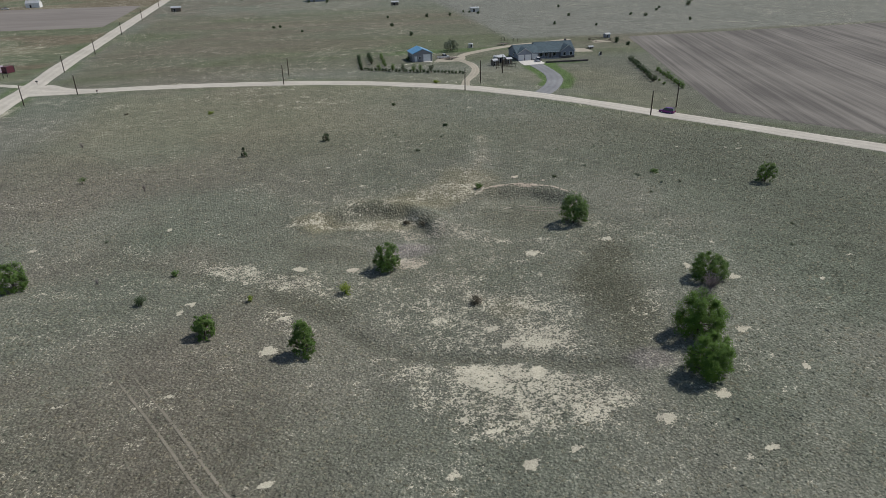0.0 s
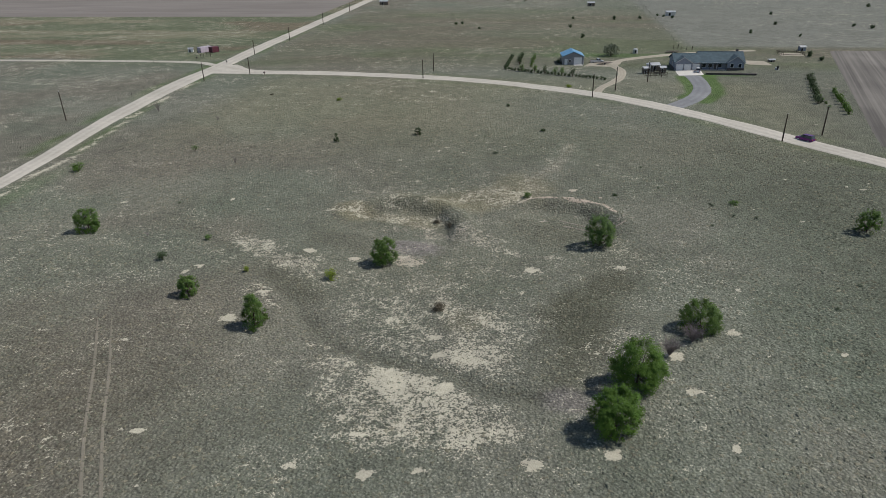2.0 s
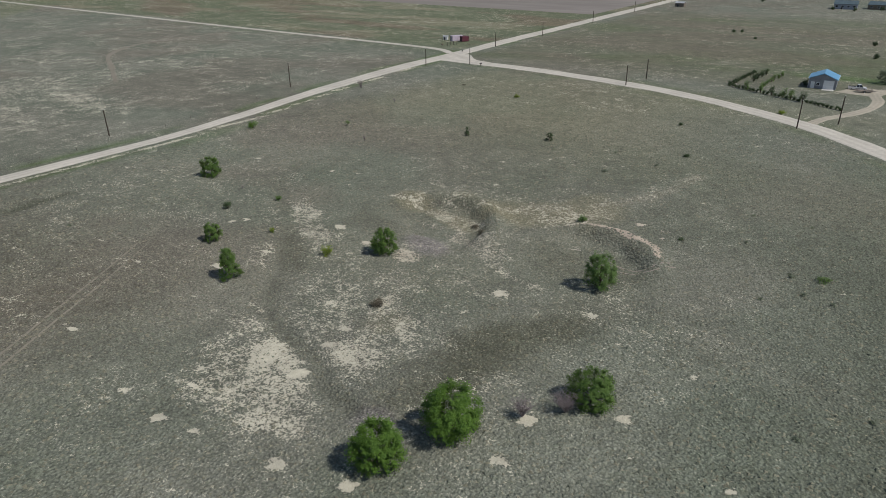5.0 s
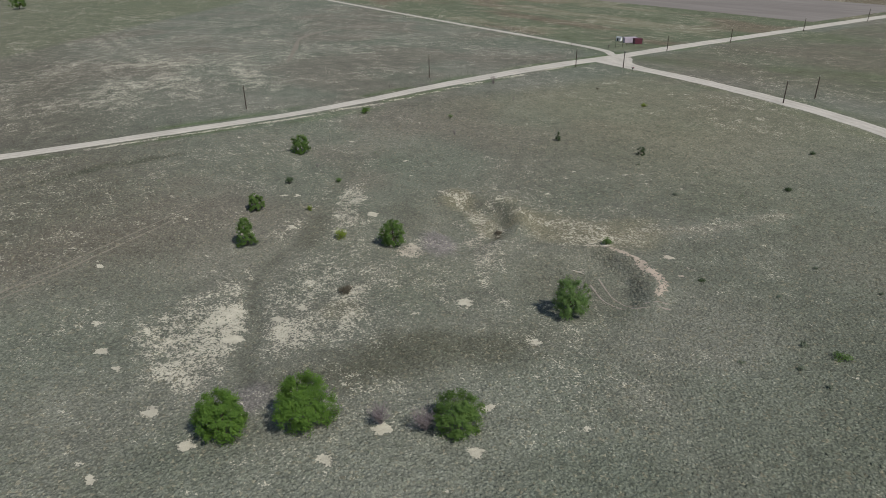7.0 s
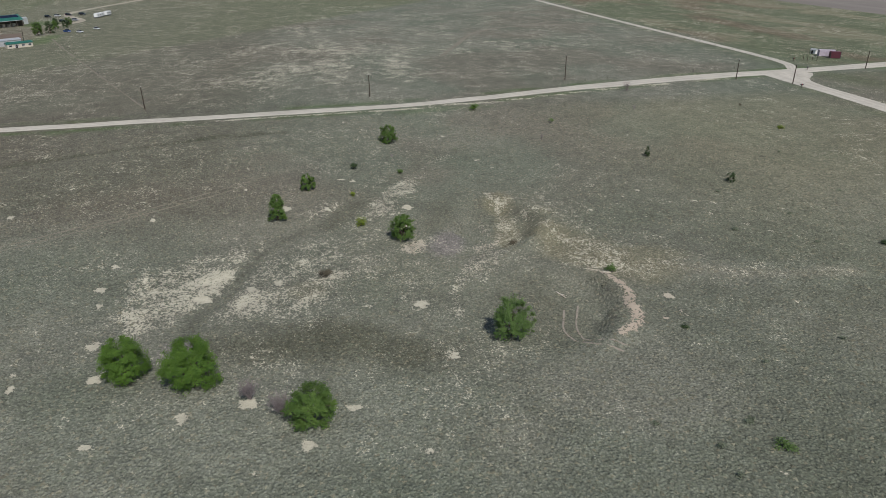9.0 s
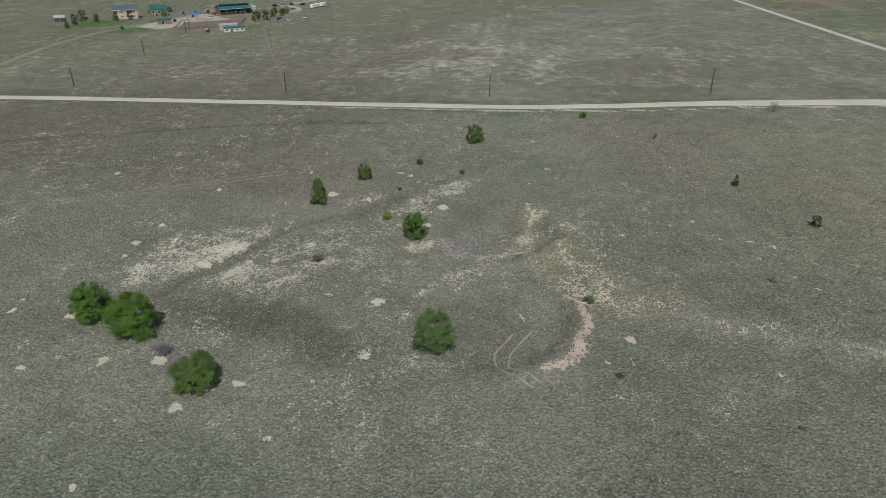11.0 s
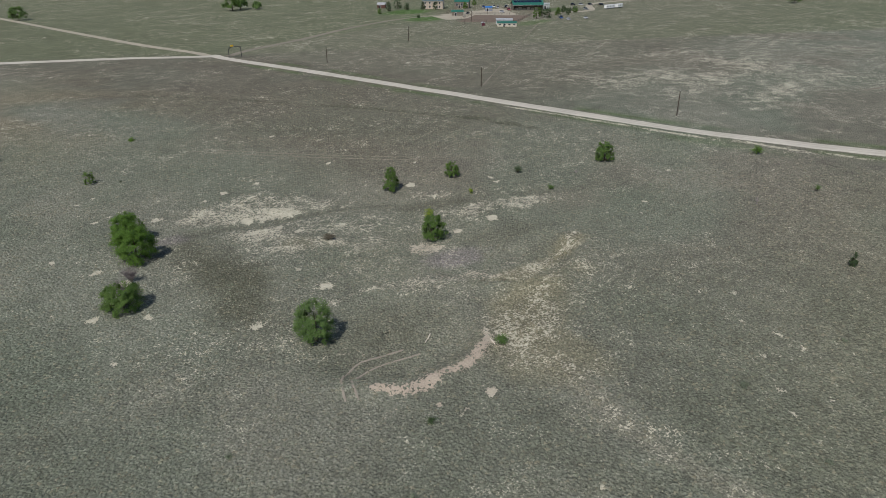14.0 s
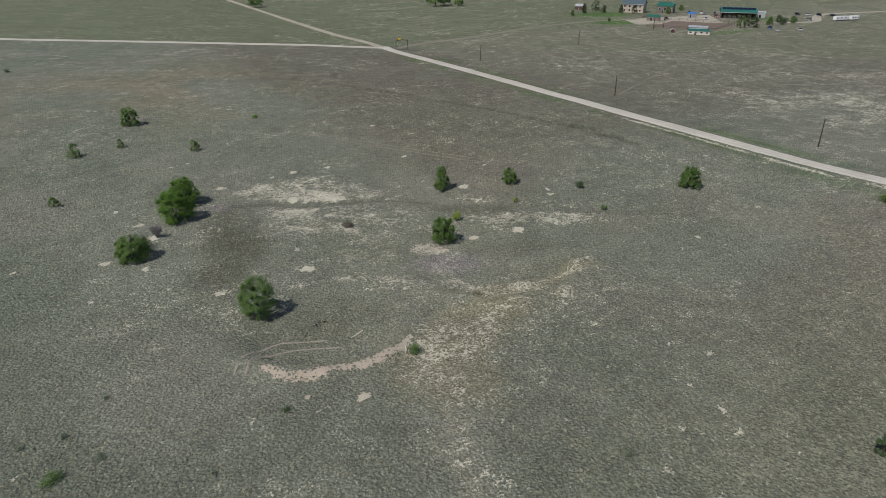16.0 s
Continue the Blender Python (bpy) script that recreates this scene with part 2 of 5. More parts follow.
# ---- building blocks ----
def part(name, bm, material, parent=None, label=""):
    """Links a bmesh as one mesh object, under a thing or a part."""
    me = bpy.data.meshes.new(name)
    bm.to_mesh(me)
    bm.free()
    me.materials.append(material)
    ob = new(name, me)
    ob.parent = parent
    return tagged(ob, label)


def thing(name, x, y, z=None, turn=0.0, label="", category="", group="", kind=""):
    ob = new(name)
    ob.matrix_world = pose(x, y, height(x, y) if z is None else z, 0, 0, turn)
    return tagged(ob, label, category, group, kind)


def box_bm(x0, x1, y0, y1, z0, z1, bevel=0.0, bm=None):
    bm = bm or bmesh.new()
    m = Matrix.Translation(((x0 + x1) / 2, (y0 + y1) / 2, (z0 + z1) / 2)) @ Matrix.Diagonal((x1 - x0, y1 - y0, z1 - z0, 1))
    r = bmesh.ops.create_cube(bm, size=1, matrix=m)
    if bevel:
        edges = list({e for v in r["verts"] for e in v.link_edges})
        bmesh.ops.bevel(bm, geom=edges, offset=bevel, segments=2, affect="EDGES")
    return bm


def tube_bm(points, radii, sides=6, bm=None):
    """A tapered tube along points."""
    bm = bm or bmesh.new()
    rings = []
    for i, p in enumerate(points):
        p = Vector(p)
        d = (Vector(points[min(i + 1, len(points) - 1)]) - Vector(points[max(i - 1, 0)])).normalized()
        a = d.cross(Vector((0.31, 0.95, 0.08))).normalized()
        b = d.cross(a)
        rings.append([bm.verts.new(p + radii[i] * (math.cos(2 * math.pi * k / sides) * a + math.sin(2 * math.pi * k / sides) * b)) for k in range(sides)])
    for r, s in zip(rings, rings[1:]):
        for k in range(sides):
            bm.faces.new((r[k], r[(k + 1) % sides], s[(k + 1) % sides], s[k]))
    bm.faces.new(rings[0][::-1])
    bm.faces.new(rings[-1])
    return bm


def prism_bm(outline, y0, y1, bm=None):
    """An outline in x and z, drawn out along y."""
    bm = bm or bmesh.new()
    a = [bm.verts.new((x, y0, z)) for x, z in outline]
    b = [bm.verts.new((x, y1, z)) for x, z in outline]
    n = len(outline)
    bm.faces.new(a)
    bm.faces.new(b[::-1])
    for i in range(n):
        bm.faces.new((a[(i + 1) % n], a[i], b[i], b[(i + 1) % n]))
    bmesh.ops.recalc_face_normals(bm, faces=bm.faces)
    return bm


# ---- the land ----
def smooth(v, a, b):
    f = np.clip((v - a) / (b - a), 0, 1)
    return f * f * (3 - 2 * f)


rng_tab = np.random.RandomState(7).rand(256, 256)


def vnoise(x, y, size, shift=0):
    """Smooth value noise over arrays, with cells of that size."""
    x, y = np.asarray(x, float) / size + 31.7 * shift, np.asarray(y, float) / size + 17.3 * shift
    i, j = np.floor(x).astype(int), np.floor(y).astype(int)
    u, v = x - i, y - j
    u, v = u * u * (3 - 2 * u), v * v * (3 - 2 * v)
    t = lambda a, b: rng_tab[a % 256, b % 256]
    return (t(i, j) * (1 - u) + t(i + 1, j) * u) * (1 - v) + (t(i, j + 1) * (1 - u) + t(i + 1, j + 1) * u) * v


def fnoise(x, y, size, shift=0):
    return (vnoise(x, y, size, shift) * 0.55 + vnoise(x, y, size / 2.1, shift + 3) * 0.3 + vnoise(x, y, size / 4.3, shift + 5) * 0.15)


PIT_A = (8.0, 110.0, 15.0)   # the bare hollow behind the middle tree
PIT_B = (40.5, 114.5, 13.0)  # the grassy hollow with the pink bank


def arc_mask(x, y, cx, cy, a0, a1, soft):
    a = np.degrees(np.arctan2(y - cy, x - cx))
    mid, half = (a0 + a1) / 2, (a1 - a0) / 2
    d = np.abs((a - mid + 180) % 360 - 180)
    return 1 - smooth(d, half - soft, half + soft)


def relief(x, y):
    x, y = np.asarray(x, float), np.asarray(y, float)
    # a broad swale running west and a shallow bowl under the pale flats
    z = -0.37 - 2.3 * smooth(x, -82, -58) * np.exp(-((x + 73) / 117) ** 2 - ((y - 114.5) / 21.3) ** 2)
    z = z - 2.4 * np.exp(-((x - 8.4) ** 2 + (y - 71) ** 2) / 34.3 ** 2) - 0.4 * smooth(-x, 58, 82)
    near = np.exp(-((x - 20) ** 2 + (y - 110) ** 2) / (2 * 120.0 ** 2))
    z = z + near * ((fnoise(x, y, 26, 1) - 0.5) * 0.5 + (fnoise(x, y, 5, 2) - 0.5) * 0.22)
    for (cx, cy, r), a0, a1, rim, dip in ((PIT_A, 5, 145, 0.9, 1.25), (PIT_B, 10, 125, 0.75, 1.2)):
        wob = (fnoise(x, y, 7, 4) - 0.5) * 3.5
        d = np.hypot(x - cx, y - cy) + wob
        m = arc_mask(x, y, cx, cy, a0, a1, 22)
        top = 1.8 if cx < 20 else 0.3
        z = z + m * rim * np.exp(-((d - r - top) / (2.2 if cx < 20 else 1.7)) ** 2)
        z = z - dip * (0.35 + 0.65 * m) * (1 - smooth(d, r - 4.4 + top, r - 1.4 + top)) * (1 - 0.5 * smooth(y, cy, cy - 14))
    # shallow draw across the south-western slope
    z = z - 0.6 * np.exp(-(trail(x, y, DRAW) / 2.4) ** 2)
    z = z - (0.15 + 0.3 * smooth(x, -12, 4)) * np.exp(-(trail(x, y, GULLY) / 1.5) ** 2)
    return z


def height(x, y):
    return float(relief(x, y))


# round bare spots: x, y, radius
SPOTS_A = [(-4.5, 103.2, 1.7), (4.4, 101.2, 1.2), (35.8, 98.2, 1.2), (50.8, 99.6, 1.0), (25.7, 66.0, 1.9), (-9.0, 78.6, 1.5),
           (45.5, 55.1, 1.4), (36.8, 53.1, 1.2), (19.2, 50.0, 1.15), (14.2, 59.2, 0.8), (33.8, 138.8, 1.3), (43.8, 134.1, 1.1),
           (54.8, 74.1, 1.2), (63.6, 80.6, 1.2), (58.7, 85.7, 1.1), (55.8, 66.8, 1.2), (23.8, 72.9, 1.2), (24.9, 51.0, 0.8)]
SPOTS_B = [(-33.3, 70.5, 0.8), (-28.8, 74.3, 0.7), (-22.5, 91.0, 1.1), (-8.5, 53.3, 0.9), (-10.4, 53.0, 0.7), (10.7, 50.3, 0.7),
           (45.3, 46.0, 1.0), (42.0, 45.0, 0.8), (58.4, 57.3, 0.9), (57.0, 67.0, 0.7), (64.6, 80.0, 0.8), (76.5, 76.5, 1.0),
           (34.5, 90.0, 0.8), (33.0, 146.4, 1.0), (13.1, 161.9, 1.0), (2.6, 150.7, 1.2), (23.8, 161.6, 0.8), (49.2, 130.7, 0.7)]
SPOTS_C = [(47.4, 131.7, 0.5), (16.0, 145.2, 0.8), (30.3, 51.5, 0.7), (22.8, 77.4, 1.2), (-7.3, 86.9, 1.0), (43.0, 34.6, 0.8), (39.3, 62.2, 0.6), (53.0, 67.2, 0.7), (7.2, 95.6, 0.6), (-21.1, 93.5, 1.0), (-52.6, 121.5, 1.1),
           (-29.1, 124.8, 1.0), (67.6, 92.7, 0.8), (58.1, 57.1, 0.7), (20.4, 50.1, 0.8), (-9.3, 53.3, 0.6), (-13.8, 26.8, 1.0),
           (56.9, 96.4, 0.6), (45.6, 45.7, 0.9), (103.9, 139.6, 1.2), (9.5, 136.9, 0.8), (25.5, 46.5, 0.7), (17.6, 158.4, 0.7)]
# thin-covered ground that lets the pale soil through: x, y, half axes, turn, strength
THIN = [(20.0, 67.2, 5.4, 4.0, -5, 0.70), (22.5, 62.0, 11.0, 7.0, -22, 0.58), (29.5, 59.5, 5.5, 3.8, -20, 0.60), (28.8, 72.6, 5.2, 3.2, 0, 0.63),
        (16.5, 84.5, 6.0, 6.0, 0, 0.50), (27.8, 83.8, 5.5, 4.5, -30, 0.52), (29.8, 81.4, 3.6, 0.8, -38, 0.66), (22.4, 86.6, 1.5, 2.4, 0, 0.64),
        (8.5, 74.4, 4.6, 1.3, 0, 0.62), (10.0, 70.5, 5.0, 3.2, 0, 0.48), (-15.0, 103.2, 8.0, 3.2, -24, 0.58), (-7.5, 98.6, 5.0, 3.0, -30, 0.58),
        (-11.0, 99.5, 13.0, 5.5, -25, 0.43), (14.2, 101.4, 3.2, 2.0, -20, 0.66), (30.0, 96.0, 10.0, 4.5, 20, 0.40), (22, 78, 15, 17, 0, 0.49), (-6.5, 86.5, 3.0, 5.0, 40, 0.44)]
THIN_B = [(25.5, 111.0, 5.0, 3.0, -30, 0.52), (9.0, 115.5, 3.0, 1.4, 0, 0.50), (15.5, 113.0, 3.0, 1.5, -30, 0.52), (-2.0, 121.5, 4.0, 1.8, 20, 0.54),
          (28.0, 130.0, 8.0, 4.5, 10, 0.52), (14.0, 128.5, 11.0, 4.5, 10, 0.42), (35.0, 137.0, 3.5, 6.0, 10, 0.42), (49.0, 104.0, 10.0, 8.0, 0, 0.35),
          (50.0, 61.0, 16.0, 7.0, 20, 0.33), (58.0, 92.0, 14.0, 9.0, 0, 0.30), (40.5, 151.0, 2.6, 11.0, 14, 0.40), (9.0, 121.0, 14.0, 1.6, -14, 0.44)]


def blob(x, y, cx, cy, a, b, turn):
    c, s = math.cos(radians(turn)), math.sin(radians(turn))
    u, v = (x - cx) * c + (y - cy) * s, -(x - cx) * s + (y - cy) * c
    return np.hypot(u / a, v / b)


def spot_cover(x, y):
    """Round bare mounds, fully open in the middle; x sorted once to keep it quick."""
    out = np.zeros(x.shape)
    wob = (fnoise(x, y, 1.7, 8) - 0.5) * 0.9
    order = np.argsort(x)
    xs, ys, ws = x[order], y[order], wob[order]
    acc = np.zeros(x.shape)
    rs = np.random.RandomState(5)
    more = [(rs.uniform(-75, 120), rs.uniform(15, 240), 0.22 + 0.4 * rs.rand() ** 2) for _ in range(260)]
    more = [q for q in more if (q[0] - 22) ** 2 + (q[1] - 95) ** 2 > 26 ** 2]
    for cx, cy, r in [(a, b, c * 0.8) for a, b, c in SPOTS_A] + [(a, b, c * 0.7) for a, b, c in SPOTS_B + SPOTS_C] + more:
        a, b = np.searchsorted(xs, (cx - 2 * r, cx + 2 * r))
        d = np.hypot((xs[a:b] - cx) * (1 + 0.25 * math.sin(cx)), ys[a:b] - cy) / r + ws[a:b] * 0.45
        acc[a:b] = np.maximum(acc[a:b], (1.0 if cy < 135 and r > 0.6 else 0.62) * (1 - smooth(d, 0.6, 1.15)))
    out[order] = acc
    return out


ROAD_LINE = [(-104, 375), (-103, 322), (-100.5, 270), (-100.5, 240), (-98, 205), (-94, 174), (-89, 145), (-85.6, 120), (-84.9, 96), (-85.4, 46), (-86, 0), (-86.3, -50), (-86, -88)]
EAST_LINE = [(-88, 260.5), (-40, 255.5), (-9, 251), (32, 237.6), (59, 222), (82, 200.5), (103, 174), (139, 130)]
RIM_PATH = [(40, 102.8), (33.6, 103.6), (27.2, 107.2), (20.6, 111.4), (15.0, 116.2), (10.4, 119.0), (4.7, 120.6), (-3, 121.5)]
SPUR_PATH = [(21.7, 110.4), (25, 118), (29, 125), (32, 131), (34.2, 137), (38.2, 145), (40.8, 149.5), (42.4, 155), (44.4, 165.5)]
SHOULDER = [(-80.3, 60), (-80.5, 99), (-80.8, 120), (-82.6, 145), (-86.8, 171), (-91.5, 195), (-93.6, 215), (-95, 236)]
TYRE_A = [(55.2, 121.2), (52.9, 118.2), (50.2, 116.7), (47.3, 116.2), (44.4, 117.3), (41.5, 118.6)]
TYRE_B = [(54.1, 122.2), (52.1, 119.2), (49.5, 118.1), (46.5, 118.4), (43.6, 119.7), (41.0, 121.0)]
GULLY = [(-32, 110), (-21, 103), (-11, 95.5), (-2, 86), (4.2, 78.5), (9.5, 74), (17.5, 71.2), (25.5, 69.6), (29.5, 66.2), (37, 64)]  # the dry wash between the pale flats
DRAW = [(-8, -72), (-31, -32), (-47, 8), (-56, 35), (-62, 60), (-64, 82)]


def trail(x, y, points):
    """Distance to a line through plan points."""
    out = np.full(np.shape(x), 1e9)
    for (ax, ay), (bx, by) in zip(points, points[1:]):
        dx, dy = bx - ax, by - ay
        f = np.clip(((x - ax) * dx + (y - ay) * dy) / (dx * dx + dy * dy), 0, 1)
        out = np.minimum(out, np.hypot(x - ax - f * dx, y - ay - f * dy))
    return out


def bare_soil(x, y):
    """How far the pale soil shows: 0 none, 1 fully."""
    wob = (fnoise(x, y, 4.0, 8) - 0.5) * 0.9
    out = (0.17 + 0.15 * smooth(fnoise(x, y, 14, 9), 0.35, 0.7)) * (1 - 0.5 * smooth(x, 62, 80) * smooth(-x, -170, -130)) * (1 - 0.3 * smooth(y, 136, 152) * smooth(-y, -215, -190))
    for cx, cy, a, b, turn, k in THIN + THIN_B:
        d = blob(x, y, cx, cy, a, b, turn) + wob
        out = np.maximum(out, (k - 0.04) * (1 - 0.55 * smooth(d, 0.5, 1.6)) * (1 - smooth(d, 1.3, 1.9)))
    out = out * (1 - 0.6 * np.exp(-((trail(x, y, GULLY) + (fnoise(x, y, 4, 50) - 0.5) * 1.2) / 1.3) ** 2))
    out = np.maximum(out, spot_cover(x, y))
    cx, cy, r = PIT_B
    d = np.hypot(x - cx, y - cy) + (fnoise(x, y, 4, 4) - 0.5) * 2.4
    out = np.maximum(out, 0.80 * np.exp(-((d - r - 1.0) / (0.55 + 0.9 * fnoise(x, y, 6, 46))) ** 2) * arc_mask(x, y, cx, cy, 32, 126, 10))
    for line, wide, k in ((RIM_PATH, 1.5, 0.47), (SPUR_PATH, 2.2, 0.36), (SHOULDER, 1.3, 0.62)):
        out = np.maximum(out, k * (1 - smooth(trail(x, y, line) / wide + wob * 0.6, 0.4, 1.15)))
    # pale flats beyond the western road
    far = smooth(-x, 108, 125) * smooth(-x, -420, -300)
    far = far * (1 - 0.95 * np.exp(-((x + 277) / 32) ** 4 - ((y + 134) / 36) ** 4))
    flat = np.exp(-((x + 175) / 75) ** 2 - ((y - 115) / 55) ** 2)
    out = np.maximum(out, far * (0.25 + 0.12 * smooth(fnoise(x * 0.55, y, 12, 12), 0.4, 0.7) + 0.13 * flat * smooth(fnoise(x * 0.5, y, 26, 11), 0.3, 0.6)))
    scatter = smooth(fnoise(x, y * 1.3, 8, 13), 0.70, 0.78) * (1 - smooth(np.hypot(x - 20, y - 95), 60, 110) * 0.3)
    return np.maximum(out, 0.5 * scatter * smooth(np.hypot(x - 20, y - 95), 70, 120))


def pink_soil(x, y):
    d = np.hypot(x - 44, y - 123)
    e = np.hypot(x - 14, y - 106)
    return np.clip(0.75 * (1 - smooth(d, 8, 14)) + 0.35 * (1 - smooth(e, 8, 16)), 0, 1)


def tone(x, y, base, other, mask):
    return base + (np.array(other) - base) * np.asarray(mask)[..., None]


def cover_color(x, y):
    """The colour of the plant cover, by place."""
    x, y = np.asarray(x, float), np.asarray(y, float)
    c = np.ones(x.shape + (3,)) * np.array((0.148, 0.156, 0.126))
    c = tone(x, y, c, (0.172, 0.172, 0.142), smooth(fnoise(x, y, 30, 21), 0.4, 0.68))
    c = tone(x, y, c, (0.118, 0.136, 0.105), 0.5 * smooth(fnoise(x, y, 22, 22), 0.45, 0.75))
    warm = smooth(fnoise(x, y, 38, 23), 0.42, 0.66)
    c = tone(x, y, c, (0.155, 0.138, 0.114), 0.65 * warm * smooth(-x, -25, 30))
    c = tone(x, y, c, (0.142, 0.13, 0.108), 0.55 * smooth(-x, -5, 25) * smooth(-y, -120, -75) * smooth(-x, -100, -85) * (0.4 + 0.6 * warm))
    # ochre ground south-west
    c = tone(x, y, c, (0.19, 0.155, 0.105), 0.6 * np.exp(-((x - 15) / 75) ** 2 - ((y + 60) / 50) ** 2) * smooth(fnoise(x, y, 25, 24), 0.3, 0.6))
    # darker hollows
    for cx, cy, a, b, t, k in ((45.5, 84, 20, 8.5, 66, 0.85), (2, 107, 10, 4, -25, 0.45), (41, 115, 11, 8, 0, 0.6), (-3, 90, 3, 9, 50, 0.5), (2, 118, 8, 3, -10, 0.4)):
        d = blob(x, y, cx, cy, a, b, t) + (fnoise(x, y, 9, 25) - 0.5) * 0.8
        c = tone(x, y, c, (0.092, 0.092, 0.068), k * (1 - smooth(d, 0.4, 1.2)))
    # darker brown band along the inner bank of each big hollow
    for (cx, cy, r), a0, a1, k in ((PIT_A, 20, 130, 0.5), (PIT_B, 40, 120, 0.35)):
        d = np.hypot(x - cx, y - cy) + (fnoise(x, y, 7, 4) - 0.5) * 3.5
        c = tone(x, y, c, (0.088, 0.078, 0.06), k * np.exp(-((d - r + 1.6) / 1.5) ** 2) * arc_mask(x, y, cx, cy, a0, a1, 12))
    # darker sward to the east and south-east, browner to the south-west
    c = tone(x, y, c, (0.098, 0.104, 0.08), 0.6 * smooth(x + 0.1 * (y - 100), 66, 96) * smooth(-y, -190, -150))
    c = tone(x, y, c, (0.118, 0.106, 0.084), 0.6 * smooth(-x, 0, 22) * smooth(-y, -85, -55) * smooth(-x, -75, -60))
    c = tone(x, y, c, (0.112, 0.116, 0.09), 0.4 * smooth(y, 118, 135) * smooth(x, -20, 5) * smooth(-y, -195, -165) * smooth(trail(x, y, SPUR_PATH), 2, 6))
    c = tone(x, y, c, (0.205, 0.195, 0.158), 0.6 * (1 - smooth(trail(x, y, SPUR_PATH[3:]) + (fnoise(x, y, 6, 43) - 0.5) * 2, 0.8, 2.6)))
    c = tone(x, y, c, (0.195, 0.20, 0.165), 0.55 * (1 - smooth(blob(x, y, 57, 72, 13, 26, 0) + (fnoise(x, y, 10, 44) - 0.5) * 0.6, 0.5, 1.1)))
    c = tone(x, y, c, (0.185, 0.18, 0.145), 0.4 * (1 - smooth(blob(x, y, 20, 112, 34, 32, 0) + (fnoise(x, y, 14, 47) - 0.5) * 0.6, 0.5, 1.1)) * (c[..., 1] > 0.115))
    # mauve bare floor of the hollow
    d = blob(x, y, 13.5, 107.5, 7.5, 4.0, -25) + (fnoise(x, y, 5, 26) - 0.5) * 0.6
    c = tone(x, y, c, (0.205, 0.185, 0.175), 0.9 * (1 - smooth(d, 0.5, 1.1)))
    d = blob(x, y, 40.8, 63.6, 4.4, 2.8, -15) + (fnoise(x, y, 4, 48) - 0.5) * 0.6
    c = tone(x, y, c, (0.185, 0.168, 0.158), 0.85 * (1 - smooth(d, 0.5, 1.1)))
    d = trail(x, y, GULLY) + (fnoise(x, y, 6, 49) - 0.5) * 1.4
    c = tone(x, y, c, (0.112, 0.112, 0.09), (0.25 + 0.4 * smooth(x, -6, 6)) * (1 - smooth(d, 0.3, 2.1)))
    # dry yellow grass on the spoil between the hollows
    for cx, cy, a, b, t, k in ((21, 127, 16, 7, 10, 1.0), (-1, 121, 5, 3, 0, 0.9), (9, 120, 13, 2.5, -14, 0.8), (33, 136, 7, 8, 0, 0.7), (27, 82, 4, 3, 20, 0.5)):
        d = blob(x, y, cx, cy, a, b, t) + (fnoise(x, y, 6, 27) - 0.5) * 0.9
        c = tone(x, y, c, (0.21, 0.192, 0.132), 0.8 * k * (1 - smooth(d, 0.4, 1.2)))
    # greener northern meadow, olive and rusty beyond the lane
    north = smooth(y, 262, 285) * (1 - smooth(y, 440, 520))
    c = tone(x, y, c, (0.128, 0.128, 0.090), 0.75 * north * smooth(x, -96, -88))
    c = tone(x, y, c, (0.092, 0.115, 0.058), 0.5 * north * smooth(fnoise(x * 0.4, y, 22, 28), 0.5, 0.7))
    c = tone(x, y, c, (0.155, 0.13, 0.105), 0.5 * north * smooth(fnoise(x * 0.3, y, 30, 29), 0.5, 0.7) * smooth(x, -96, -88))
    nw = smooth(y, 284, 290) * smooth(-x, 104, 112)
    c = tone(x, y, c, (0.108, 0.124, 0.075), 0.85 * nw)
    c = tone(x, y, c, (0.15, 0.115, 0.085), 0.75 * nw * smooth(fnoise(x * 0.4, y, 26, 30), 0.52, 0.66))
    c = tone(x, y, c, (0.20, 0.185, 0.13), 0.7 * nw * smooth(fnoise(x * 0.35, y, 18, 31), 0.55, 0.7))
    d = trail(x, y, DRAW) + (fnoise(x, y, 8, 35) - 0.5) * 5
    c = tone(x, y, c, (0.072, 0.077, 0.056), 0.7 * (1 - smooth(d, 0.4, 2.6)) * smooth(fnoise(x, y, 5, 36), 0.3, 0.55))
    c = tone(x, y, c, (0.116, 0.118, 0.094), 0.75 * (1 - smooth(blob(x, y, 122, 225, 40, 55, 0) + (fnoise(x, y, 18, 45) - 0.5) * 0.5, 0.6, 1.1)) * smooth(x * 0.74 + y * 0.67, 190, 205))
    # pale grey meadow to the north-east, with bluish haze mixed into its colour
    c = tone(x, y, c, (0.182, 0.184, 0.165), 0.9 * smooth(x, 98, 108) * smooth(y, 322, 332))
    # verges of the roads
    d = trail(x, y, ROAD_LINE)
    c = tone(x, y, c, (0.085, 0.125, 0.05), 0.8 * np.exp(-((d - 5.6) / 1.7) ** 2) * smooth(fnoise(x, y, 16, 38), 0.35, 0.6))
    d = trail(x, y, EAST_LINE)
    c = tone(x, y, c, (0.10, 0.122, 0.065), 0.6 * np.exp(-((d - 6.0) / 2.0) ** 2) * smooth(fnoise(x, y, 16, 39), 0.3, 0.6))
    c = tone(x, y, c, (0.085, 0.13, 0.05), 0.4 * np.exp(-((x + 77.5) / 2.2) ** 2) * smooth(fnoise(x, y, 14, 32), 0.4, 0.65) * smooth(-y, -160, -140))
    c = tone(x, y, c, (0.19, 0.18, 0.12), 0.5 * smooth(np.hypot(x - 60, y - 200), 5, 60) * smooth(y, 140, 200) * (1 - smooth(y, 235, 262)) * smooth(x, -80, -60) * smooth(-x, -130, -100))
